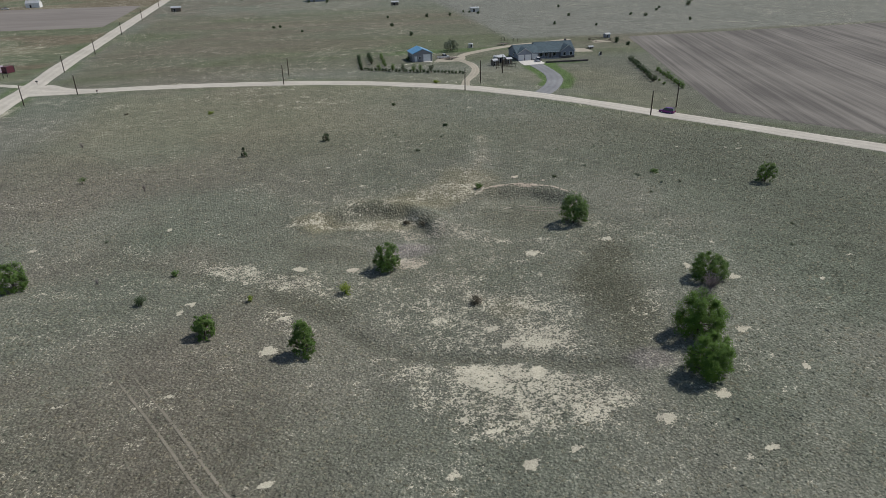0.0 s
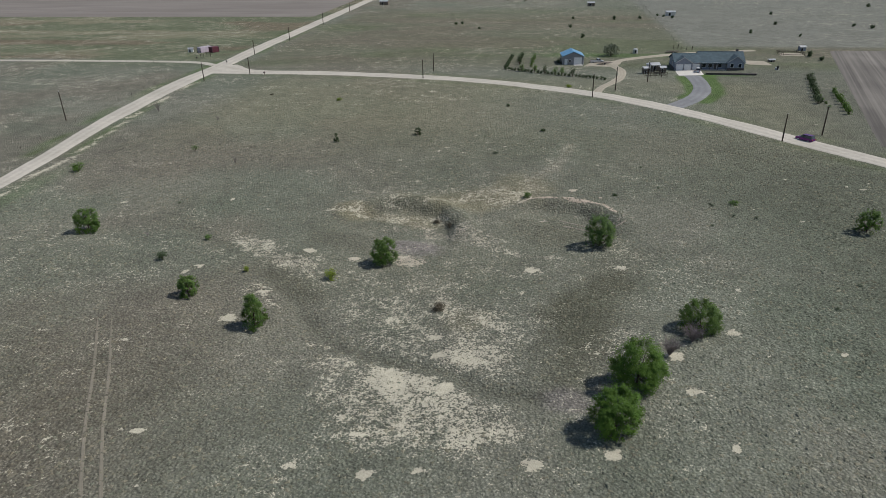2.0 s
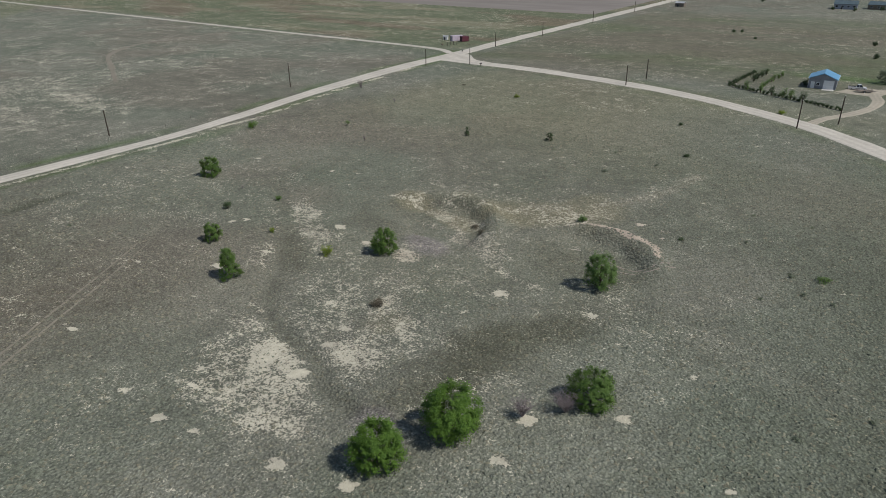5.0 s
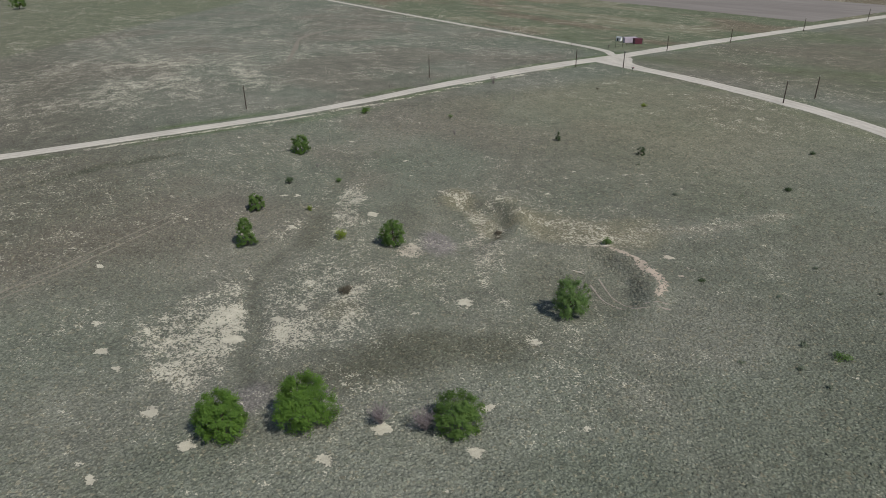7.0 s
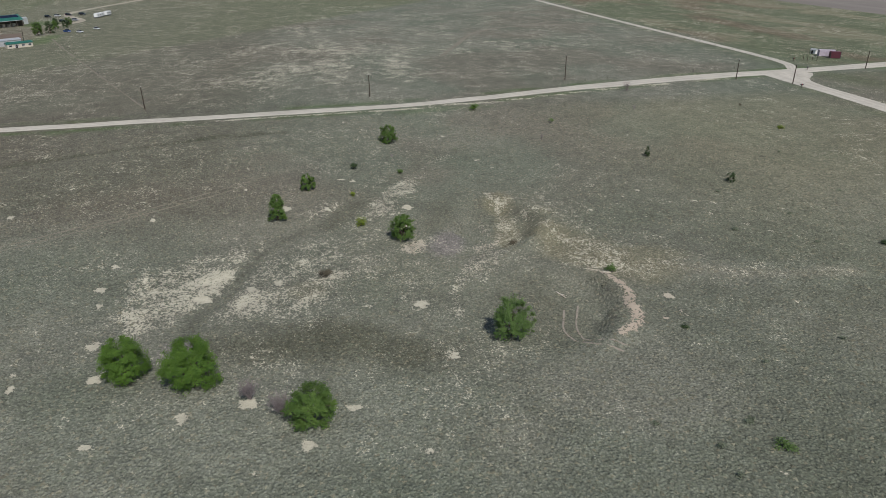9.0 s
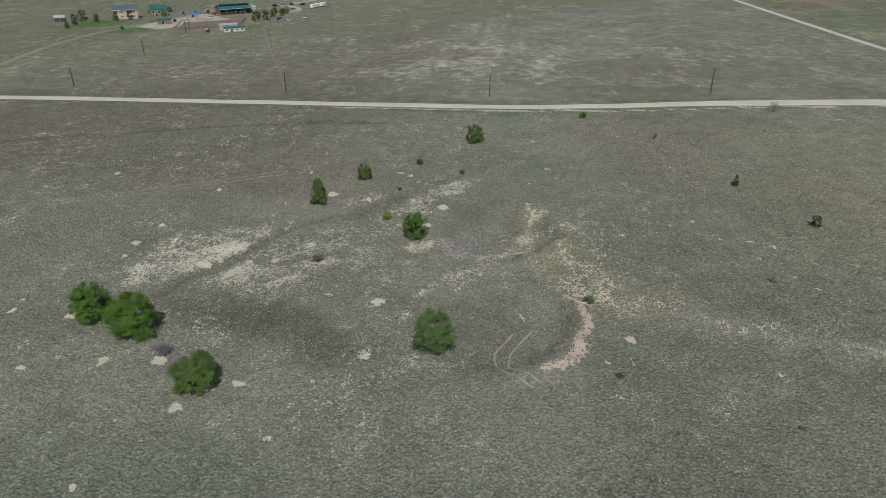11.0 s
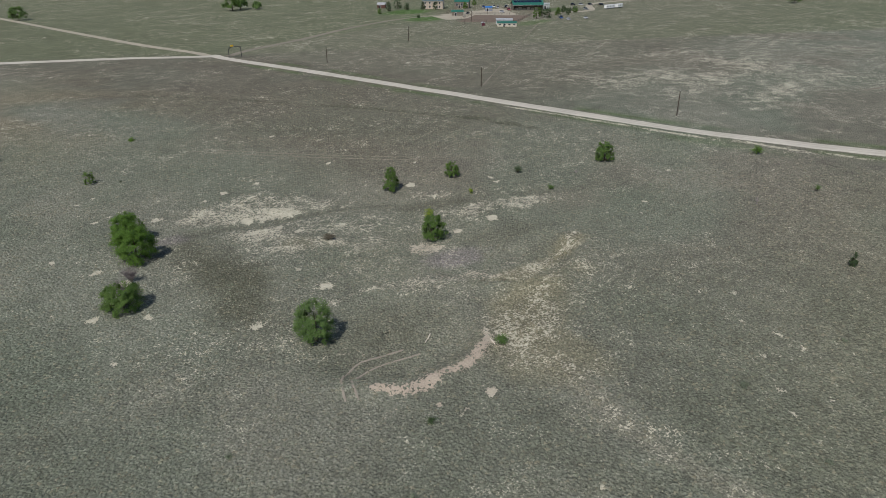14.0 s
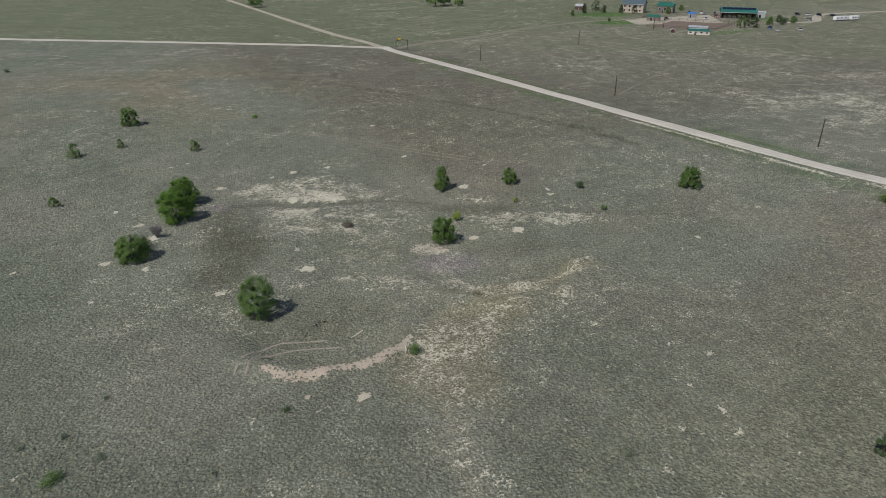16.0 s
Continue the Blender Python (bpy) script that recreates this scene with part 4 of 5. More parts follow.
shrub(-12.2, 92.7, 1.2, 1.0, LEAF_LIME, "tiny yellow-green sapling bush", 122, 300)
shrub(-28.6, 94.7, 1.7, 1.9, LEAF_PINE, "small dark grey-green bush", 123, 700)
shrub(-25.2, 105.0, 1.3, 1.4, LEAF_GREY, "small dull green bush on dry prairie", 124, 450)
shrub(-73.5, 136.1, 2.1, 2.7, LEAF, "bright green bush near the road", 125, 900, 0.11)
shrub(-52.0, 152.8, 1.6, 1.8, LEAF_GREY, "thin olive green young bush", 126, 300)
shrub(-30.0, 210.4, 1.2, 1.9, LEAF_LIME, "low yellow-green bush in dry grass", 127, 500)
shrub(22.2, 84.7, 1.1, 2.4, LEAF_BROWN, "grey-brown rounded dry bush", 128, 1400, 0.07)
shrub(37.2, 178.5, 0.9, 1.7, LEAF_PINE, "low dark rounded bush in dry grass", 129, 500)
shrub(26.2, 206.0, 1.0, 1.4, LEAF_PINE, "low dark rounded bush in dry grass", 130, 350)
shrub(34.3, 129.4, 1.3, 1.8, LEAF_GREY, "green weed bush on the pink bank", 131, 700, 0.08)
shrub(71.1, 128.2, 0.5, 1.5, LEAF_SAGE, "low mauve-grey sage weed", 132, 350, 0.07)
shrub(75.6, 128.9, 0.8, 2.2, LEAF_GREY, "low dark green weed clump", 133, 600, 0.08)
shrub(74.0, 122.8, 0.6, 1.0, LEAF_SAGE, "low grey-green prairie weed", 134, 200, 0.07)
shrub(25.6, 157.8, 0.6, 1.3, LEAF_SAGE, "low grey-green prairie weed", 135, 300, 0.07)
shrub(11.6, 0.5, 1.0, 2.2, LEAF, "low green rounded bush", 136, 600)
shrub(-55.9, 216.2, 0.7, 1.1, LEAF_BROWN, "low brown rounded dry bush", 137, 200)
shrub(68.9, -122.0, 1.3, 2.7, LEAF_PINE, "low dark bush in far grass", 138, 400, 0.12)
shrub(16.5, 118.8, 0.8, 2.2, LEAF_BROWN, "dry brown brush on the bank", 139, 500, 0.08)
shrub(19.5, 116.8, 0.7, 1.8, LEAF_BROWN, "dry brown brush on the bank", 140, 400, 0.08)
shrub(52.3, 131.6, 0.5, 1.3, LEAF_PINE, "low dark weed in dry grass", 141, 260, 0.07)
dead_shrub(54.2, 74.2, 2.6, 3.4, "leafless grey shrub beside bare soil", 151, 48)
dead_shrub(57.8, 77.8, 2.8, 3.4, "leafless grey shrub beside the elm", 152, 54)
dead_shrub(-37.2, 144.6, 2.0, 1.4, "small leafless grey sapling", 153, 9)
dead_shrub(-59.7, 182.6, 1.4, 1.4, "small leafless grey sapling", 154, 9)
dead_shrub(-85.0, 193.2, 3.4, 3.2, "leafless grey shrub beside the road", 155, 22)
dead_shrub(-37.6, 105.1, 1.0, 1.3, "small leafless grey bush", 156, 8)
# scattered low sage clumps
for k, (sx, sy) in enumerate([(78, 122), (69, 118), (62, 137), (22, 172), (34, 168), (8, 166), (30, 28), (86, 96), (80, 88), (-44, 70), (-40, 122), (60, 150), (14, 190), (-12, 196), (70, 150), (88, 60)]):
    shrub(sx, sy, 0.45, 0.9, LEAF_SAGE, "low grey-green sage weed", 160 + k, 110, 0.08, "sage_clump", "weed", "sage clumps on the prairie")

# far trees over the pastures
for k, (sx, sy, sh, sw, mat, lab) in enumerate([
        (-102, -331, 8.6, 11.5, LEAF_GREY, "far cottonwood beside the driveway"), (-222, -264, 10.5, 15, LEAF_DARK, "far dark cottonwood in green pasture"),
        (-232, -268, 9.5, 12, LEAF_DARK, "far dark cottonwood in green pasture"), (-240, -258, 5.5, 7.5, LEAF_GREY, "far small grey-green cottonwood"), (-512, 62, 9.0, 12, LEAF_DARK, "far dark tree in dry pasture")]):
    tree(sx, sy, sh, sw, mat, lab, 200 + k, leaves=2600, leaf=0.38, clumps=36, limbs=6, base=0.2)
FAR_SHRUBS = [(54.5, 435, 3.5), (79, 431, 5), (94.5, 433, 5), (51.5, 393, 4.5), (56.4, 355, 4.5), (-15.5, 408, 4), (-12, 410, 3.5), (0.4, 388, 2.5), (107, 449, 3.2), (110.5, 445, 3), (114.6, 438, 4.2), (120, 466, 3.5), (143, 373, 4), (177, 456, 4), (165, 407, 4)]
FAR_SHRUBS += [(163, 361, 3.2), (203, 399, 4), (209, 391, 5), (229, 415, 4), (238, 428, 4), (225, 367, 4), (264, 435, 9), (283, 464, 8), (250, 497, 6), (148, 302, 6), (149.5, 293, 4), (36, 560, 6), (22, 548, 6), (8, 556, 5), (60, 560, 7)]
FAR_SHRUBS += [(-45, 590, 7), (98, 600, 6), (160, 620, 8), (220, 600, 8), (300, 560, 7), (-270, 588, 7), (-255, 592, 6), (-230, 600, 7)]
for k, (sx, sy, sw) in enumerate(FAR_SHRUBS):
    shrub(sx, sy, sw * 0.45, sw * 0.45, LEAF_PINE, "far dark green round bush in dry meadow", 230 + k, 420, 0.14 + 0.012 * sw, "far_bush", "bush", "bushes in the northern meadow")

# shelter belt by the blue-roofed shed, orchard rows by the ploughed field
for k in range(30):
    f = k / 29
    bx, by = 22.2 + 37.2 * f, 267.2 - 18.2 * f
    big = k in (5, 9, 12, 15, 17, 20)
    shrub(bx, by, 3.4 if big else 1.3, 2.2 if big else 1.3, LEAF_GREY if big and k % 2 else LEAF_PINE, "young dark shelter-belt pine" if big else "low clipped hedge shrub", 300 + k, 420 if big else 200, 0.14, "hedge_shrub", "shrub", "shelter belt beside the shed")
for k in range(11):
    shrub(22.0 + 0.15 * k, 269 + 2.7 * k, 1.7, 1.6, LEAF_PINE, "low dark shelter-belt shrub", 340 + k, 220, 0.14, "hedge_shrub", "shrub", "shelter belt beside the shed")
for k in range(4):
    shrub(27.2 + 0.2 * k, 279 + 5.2 * k, 3.2, 2.4, LEAF_PINE, "young dark green pine in a row", 355 + k, 380, 0.15, "young_pine", "tree", "pine row beside the shed")
for k in range(6):
    shrub(32.0 + 0.2 * k, 273 + 4.4 * k, 1.8 + 0.4 * (k % 2), 1.9, LEAF_GREY, "thin young tree in a row", 362 + k, 200, 0.13, "young_tree", "tree", "thin rows beside the shed")
for k in range(9):
    shrub(132.0 - 1.3 * k, 255.0 - 4.8 * k, 2.6, 2.6, LEAF_PINE, "dark orchard shrub in a row", 370 + k, 420, 0.15, "orchard_shrub", "shrub", "dark row beside the field")
for k in range(8):
    shrub(132.2 - 0.95 * k, 233.0 - 4.2 * k, 1.8 + 0.9 * (k in (3, 4, 6, 7)), 2.0, LEAF if k > 2 else LEAF_GREY, "green orchard shrub in a row", 380 + k, 380, 0.14, "orchard_shrub", "shrub", "green row beside the field")
for k in range(7):
    shrub(128.0 - 0.85 * k, 241 - 5.0 * k, 1.2, 1.2, LEAF_GREY, "small green orchard sapling", 390 + k, 150, 0.12, "orchard_shrub", "shrub", "thin row beside the field")
tree(66.0, 301.5, 5.2, 7.4, LEAF_SAGE, "rounded grey-green olive tree behind the shed", 399, leaves=2200, leaf=0.2, clumps=34)
shrub(43.2, 283.0, 2.6, 2.6, LEAF_PINE, "dark bush against the shed wall", 398, 400, 0.15)


# ---- poles and fences ----
def utility_pole(x, y, h, label, arm=False):
    t = thing("utility_pole", x, y, None, 0, label, "utility pole", "power line poles")
    part("shaft", tube_bm([(0, 0, -0.5), (0, 0, h * 0.5), (0, 0, h)], [0.18, 0.155, 0.12], 10), POLE_WOOD, t)
    pin = part("pin", tube_bm([(0, 0, h), (0, 0, h + 0.18)], [0.03, 0.03], 6), STEEL, t)
    part("insulator", tube_bm([(0, 0, h + 0.15), (0, 0, h + 0.22), (0, 0, h + 0.3)], [0.06, 0.09, 0.04], 8), TRIM, pin)
    part("band", tube_bm([(0, 0, 1.9), (0, 0, 2.05)], [0.19, 0.19], 10), STEEL, t, "thin dark metal band")
    if arm:
        part("transformer", tube_bm([(0.32, 0, h - 1.9), (0.32, 0, h - 1.8), (0.32, 0, h - 1.05), (0.32, 0, h - 0.95)], [0.14, 0.2, 0.2, 0.14], 10), SHEET, t, "grey transformer can")
    return t


POLES = [(-93, 240.6, 6.9), (-80, 254, 6.6), (-97.4, 300.4, 6.7), (-96.5, 345, 6.8), (-98.5, 410, 7.0), (-101, 480, 7.0), (-104, 560, 7.0), (-8.3, 248.9, 6.9), (-6.5, 263.3, 7.0), (53.2, 220.5, 7.6), (61.6, 231.5, 7.8), (98.3, 174.1, 7.0)]
POLES += [(110.2, 180.6, 7.4), (-108.5, 180.4, 8.7), (-100, 107.4, 7.3), (-101, 36.6, 6.9), (-104.5, -45, 7.0), (-174.5, -57, 7.5), (-250, -74, 7.5), (-266, -80, 7.0), (-300, 640, 8), (-420, 660, 8)]
for px, py, ph in POLES:
    utility_pole(px, py, ph, "dark weathered wooden utility pole beside the road")
utility_pole(74.2, 246.0, 7.0, "dark utility pole with transformer by the yard", True)


def fence(name, a, b, spacing, label, tall=1.2, wires=2):
    t = thing(name, a[0], a[1], None, 0, label, "fence")
    z0 = height(*a)
    n = max(2, int(math.hypot(b[0] - a[0], b[1] - a[1]) / spacing))
    for k in range(n + 1):
        dx, dy = (b[0] - a[0]) * k / n, (b[1] - a[1]) * k / n
        z = height(a[0] + dx, a[1] + dy) - z0
        part("post", tube_bm([(dx, dy, z - 0.2), (dx, dy, z + tall)], [0.06, 0.05], 5), POST_WOOD, t)
    for k in range(wires):
        zz = tall * (0.9 - 0.4 * k)
        part("wire", tube_bm([(0, 0, zz), ((b[0] - a[0]) / 2, (b[1] - a[1]) / 2, zz), (b[0] - a[0], b[1] - a[1], zz + height(*b) - z0)], [0.008] * 3, 4), STEEL, t)
    return t


fence("wire_fence", (-92.5, -70), (-93.0, 95), 9, "wire fence on wooden posts along the gravel road")
fence("wire_fence", (-93.0, 95), (-106.5, 205), 9, "wire fence on wooden posts along the gravel road")
fence("wire_fence", (-106.5, 205), (-112, 262), 9, "wire fence on wooden posts along the gravel road")
fence("wire_fence", (-122, 277), (-330, 276.5), 13, "wire fence on wooden posts along the dirt lane")
fence("wire_fence", (-168, 8), (-262, -30), 6, "wire fence across the western pasture")
fence("wire_fence", (-103, 36), (-168, 8), 8, "wire fence across the western pasture")
fence("wire_fence", (-330, -7), (-396, -34), 6, "wire fence behind the ranch")
fence("wire_fence", (99.5, 322), (108.5, 560), 9, "wire fence between two meadows")
fence("wire_fence", (92, 494), (106, 491), 1.6, "short fence of upright posts in the meadow", 2.0)
for px, py in [(-119, 290), (-118.4, 291.6), (-117.6, 293.2), (-116.6, 294.6), (96, 322), (98, 322.5), (101, 318), (103.5, 318.5)]:
    t = thing("gate_post", px, py, None, 0, "dark wooden post standing in grass", "post", "upright posts")
    part("shaft", tube_bm([(0, 0, -0.2), (0, 0, 1.5), (0, 0, 1.75)], [0.13, 0.12, 0.10], 8), POST_WOOD, t)
    part("cap", tube_bm([(0, 0, 1.74), (0, 0, 1.82)], [0.13, 0.09], 8), STEEL, t)


# ---- buildings ----
def opening(kind, parent, x, z0, w, h, y, facing, frame_mat, pane_mat):
    """A door or window set into a wall that faces -y (facing -1), +y (1), -x (2) or +x (3)."""
    def put(a0, a1, b0, b1, d0, d1):
        if facing in (-1, 1):
            return box_bm(a0, a1, min(y + facing * d0, y + facing * d1), max(y + facing * d0, y + facing * d1), b0, b1)
        s = -1 if facing == 2 else 1
        return box_bm(min(y + s * d0, y + s * d1), max(y + s * d0, y + s * d1), a0, a1, b0, b1)
    t = 0.12
    f = put(x - w / 2 - t, x + w / 2 + t, z0 + h, z0 + h + t, -0.05, 0.06)
    for bm in (put(x - w / 2 - t, x - w / 2, z0, z0 + h, -0.05, 0.06), put(x + w / 2, x + w / 2 + t, z0, z0 + h, -0.05, 0.06)):
        me = bpy.data.meshes.new("tmp")
        bm.to_mesh(me)
        bm.free()
        f.from_mesh(me)
        bpy.data.meshes.remove(me)
    ob = part(kind, f, frame_mat, parent)
    part("pane" if kind == "window" else "leaf", put(x - w / 2, x + w / 2, z0, z0 + h, -0.1, 0.02), pane_mat, ob)
    if kind == "window":
        part("sill", put(x - w / 2 - 0.15, x + w / 2 + 0.15, z0 - 0.1, z0, -0.05, 0.12), frame_mat, ob)
    elif w > 2:
        for k in range(1, 4):
            part("panel_joint", put(x - w / 2 + 0.05, x + w / 2 - 0.05, z0 + h * k / 4 - 0.02, z0 + h * k / 4 + 0.02, 0.02, 0.035), TRIM, ob)
    return ob


def walls(t, L, W, h, ridge, mat, gable="x", base=None):
    """Four walls with thickness; gables at the ends of the ridge axis."""
    th = 0.2
    if gable == "x":
        out = [(-W / 2, -0.15), (W / 2, -0.15), (W / 2, h), (0, ridge), (-W / 2, h)]
        for x0 in (-L / 2, L / 2 - th):
            bm = prism_bm(out, x0, x0 + th)
            bmesh.ops.rotate(bm, verts=bm.verts, matrix=Matrix.Rotation(radians(-90), 3, "Z"), cent=(0, 0, 0))
            bmesh.ops.transform(bm, verts=bm.verts, matrix=Matrix.Diagonal((1, 1, 1, 1)))
            part("wall", bm, mat, t)
        for y0 in (-W / 2, W / 2 - th):
            part("wall", box_bm(-L / 2 + th, L / 2 - th, y0, y0 + th, -0.15, h), mat, t)
    else:
        out = [(-L / 2, -0.15), (L / 2, -0.15), (L / 2, h), (0, ridge), (-L / 2, h)]
        for y0 in (-W / 2, W / 2 - th):
            part("wall", prism_bm(out, y0, y0 + th), mat, t)
        for x0 in (-L / 2, L / 2 - th):
            part("wall", box_bm(x0, x0 + th, -W / 2 + th, W / 2 - th, -0.15, h), mat, t)


def roof(t, L, W, h, ridge, mat, gable="x", over=0.45, off=(0, 0), trim=True):
    """Two thick slopes and a ridge cap."""
    half, length = (W / 2, L / 2 + over) if gable == "x" else (L / 2, W / 2 + over)
    rise = (ridge - h) / half
    e = half + over
    ez = h - rise * over + 0.06
    for s in (-1, 1):
        out = [(0, ridge + 0.06), (s * e, ez), (s * e, ez + 0.16), (0, ridge + 0.22)]
        bm = prism_bm(out, -length, length)
        if gable == "x":
            bmesh.ops.rotate(bm, verts=bm.verts, matrix=Matrix.Rotation(radians(90), 3, "Z"), cent=(0, 0, 0))
        bmesh.ops.translate(bm, verts=bm.verts, vec=(*off, 0))
        part("roof_slope", bm, mat, t)
    bm = prism_bm([(-0.22, ridge + 0.19), (0.22, ridge + 0.19), (0, ridge + 0.27)], -length - 0.02, length + 0.02)
    if gable == "x":
        bmesh.ops.rotate(bm, verts=bm.verts, matrix=Matrix.Rotation(radians(90), 3, "Z"), cent=(0, 0, 0))
    bmesh.ops.translate(bm, verts=bm.verts, vec=(*off, 0))
    part("ridge_cap", bm, mat, t)
    if trim:
        for s in (-1, 1):
            if gable == "x":
                bm = box_bm(-length + off[0], length + off[0], s * e - 0.05 + off[1], s * e + 0.05 + off[1], ez - 0.08, ez + 0.12)
            else:
                bm = box_bm(s * e - 0.05 + off[0], s * e + 0.05 + off[0], -length + off[1], length + off[1], ez - 0.08, ez + 0.12)
            part("gutter", bm, TRIM, t)


def front_gable(t, cx, w, h, ridge, depth, y_front, wallmat, roofmat, over=0.35):
    """A wing that faces the front with its own gable roof running back into the main one."""
    part("wing_wall", prism_bm([(cx - w / 2, -0.15), (cx + w / 2, -0.15), (cx + w / 2, h), (cx, ridge), (cx - w / 2, h)], y_front, y_front + 0.25), wallmat, t)
    for s in (-1, 1):
        x0 = cx + s * w / 2
        part("wing_wall", box_bm(min(x0, x0 - s * 0.25), max(x0, x0 - s * 0.25), y_front + 0.25, y_front + depth * 0.5, -0.15, h), wallmat, t)
        rise = (ridge - h) / (w / 2)
        xe = cx + s * (w / 2 + over)
        ez = h - rise * over + 0.06
        part("wing_roof", prism_bm([(cx, ridge + 0.06), (xe, ez), (xe, ez + 0.16), (cx, ridge + 0.22)], y_front - over, y_front + depth), roofmat, t)
        part("barge_board", prism_bm([(cx, ridge - 0.12), (xe, ez - 0.16), (xe, ez + 0.1), (cx, ridge + 0.16)], y_front - over - 0.06, y_front - over), TRIM, t)


def ranch_house():
    t = thing("house", 100.4, 276.0, None, 1.0, "long grey ranch house with slate-blue roof and garage", "house")
    # the main block stands to the right, the garage block to the left
    main = thing("main_block", 0, 0, 0)
    main.parent = t
    main.matrix_parent_inverse = Matrix()
    L, W, h, ridge = 16.5, 10.0, 2.9, 5.9
    main.matrix_basis = pose(4.8, 0.5, 0)
    walls(main, L, W, h, ridge, SIDING)
    roof(main, L, W, h, ridge, SHINGLE)
    front_gable(main, 5.0, 6.2, 2.9, 5.2, 5.0, -6.2, SIDING, SHINGLE)
    part("stone_plinth", box_bm(1.85, 8.2, -6.32, -6.2, -0.1, 0.9), STONE, main, "dark stone veneer plinth")
    part("porch_deck", box_bm(-8.0, 1.8, -6.6, -5.0, -0.1, 0.22), CONCRETE, main)
    for k in range(4):
        part("porch_post", box_bm(-7.8 + 3.05 * k, -7.6 + 3.05 * k, -6.5, -6.3, 0.22, 2.6), STONE, main)
    part("porch_roof", box_bm(-8.2, 1.8, -6.8, -5.2, 2.55, 2.72), SHINGLE, main)
    for x in (3.6, 6.5):
        opening("window", main, x, 1.0, 1.1, 1.4, -6.2, -1, WHITE, GLASS)
    for x in (-6.5, -4.2, -0.6):
        opening("window", main, x, 0.9, 1.3, 1.3, -5.0, -1, TRIM, GLASS)
    opening("door", main, -2.3, 0.22, 1.0, 2.1, -5.0, -1, TRIM, STONE)
    opening("window", main, 0.0, 1.0, 1.2, 1.2, 8.25, 3, WHITE, GLASS)
    g = thing("garage_block", 0, 0, 0)
    g.parent = t
    g.matrix_parent_inverse = Matrix()
    g.matrix_basis = pose(-8.2, -0.3, 0)
    walls(g, 9.6, 11.0, 2.9, 5.3, SIDING)
    roof(g, 9.6, 11.0, 2.9, 5.3, SHINGLE)
    front_gable(g, -1.6, 6.2, 2.9, 4.9, 5.0, -6.4, SIDING, SHINGLE)
    for x in (-3.1, -0.1):
        opening("garage_door", g, x, 0.02, 2.4, 2.25, -6.4, -1, TRIM, WHITE)
    opening("garage_door", g, 3.2, 0.02, 2.5, 2.25, -5.5, -1, TRIM, WHITE)
    opening("window", g, -1.0, 1.1, 1.0, 1.1, -4.8, 2, WHITE, GLASS)
    part("stone_plinth", box_bm(-4.95, -4.8, -5.4, 5.4, -0.1, 0.8), STONE, g, "dark stone veneer plinth")
    for s in (-4.6, -1.6, 1.35):
        part("stone_pier", box_bm(s - 0.12, s + 0.12, -6.52, -6.4, -0.1, 0.9), STONE, g)
    part("chimney", box_bm(6.5, 7.3, 1.5, 2.3, 4.2, 6.6), STONE, main)
    part("vent_pipe", tube_bm([(-2, 2, 4.6), (-2, 2, 5.6)], [0.08, 0.08], 8), SHEET, main)
    return t


ranch_house()


def blue_shed():
    t = thing("shed", 48.6, 284.0, None, 5.0, "tan metal shed with bright blue roof", "shed")
    walls(t, 8.4, 9.0, 3.3, 5.0, SHED_WALL, "y")
    roof(t, 8.4, 9.0, 3.3, 5.0, ROOF_BLUE, "y", 0.35)
    opening("garage_door", t, 1.9, 0.02, 3.0, 2.8, -4.5, -1, TRIM, WHITE)
    opening("door", t, -2.9, 0.02, 0.95, 2.1, -4.5, -1, WHITE, WHITE)
    opening("window", t, -1.3, 1.2, 0.9, 0.7, -4.5, -1, WHITE, GLASS)
    opening("window", t, 0.0, 1.3, 1.0, 0.8, -4.2, 2, WHITE, GLASS)
    for sx in (-4.24, 4.24):
        part("corner_trim", box_bm(sx - 0.05, sx + 0.05, -4.56, -4.45, 0, 3.2), TRIM, t)
    part("apron", box_bm(0.2, 3.8, -6.9, -4.56, -0.1, 0.08, 0.02), CONCRETE, t, "pale concrete apron")
    return t


blue_shed()


def small_shed(x, y, L, W, h, ridge, wallmat, roofmat, label, turn=0.0, gable="x", door=True, name="small_shed", category="shed", openings=0):
    t = thing(name, x, y, None, turn, label, category)
    walls(t, L, W, h, ridge, wallmat, gable)
    roof(t, L, W, h, ridge, roofmat, gable, 0.25, (0, 0), False)
    if door:
        opening("door", t, -L * 0.15, 0.02, min(1.2, L * 0.3), min(2.0, h * 0.85), -W / 2, -1, TRIM, DARK)
    for k in range(openings):
        opening("window", t, -L / 2 + L * (k + 0.5) / openings, h * 0.4, min(1.3, L / openings * 0.5), h * 0.35, -W / 2, -1, TRIM, GLASS)
    return t


small_shed(79.6, 268.0, 3.2, 2.8, 2.3, 2.9, TIMBER, SHEET, "grey timber coop with pale metal roof", 15)
small_shed(75.6, 262.5, 2.0, 1.8, 2.0, 2.4, TIMBER, SHEET, "small grey timber hutch with metal roof", 15)
small_shed(82.2, 264.6, 2.2, 1.8, 1.9, 2.3, TIMBER, SHEET, "low grey timber hutch with metal roof", 10)
small_shed(150.0, 318.0, 2.6, 2.0, 1.6, 2.0, SIDING, SHEET, "small pale shed beside the ploughed field", 8)
small_shed(115.5, 452.0, 5.5, 3.4, 2.2, 2.7, SHEET, SHEET, "small pale shed in the far meadow", 5)
small_shed(70.0, 512.0, 5.0, 3.4, 2.2, 2.8, TIMBER, SHEET, "small dark shed in the far meadow")
small_shed(-87.0, 530.0, 6.5, 4.2, 2.6, 3.4, TIMBER, SHEET, "small weathered hut beside the gravel road")
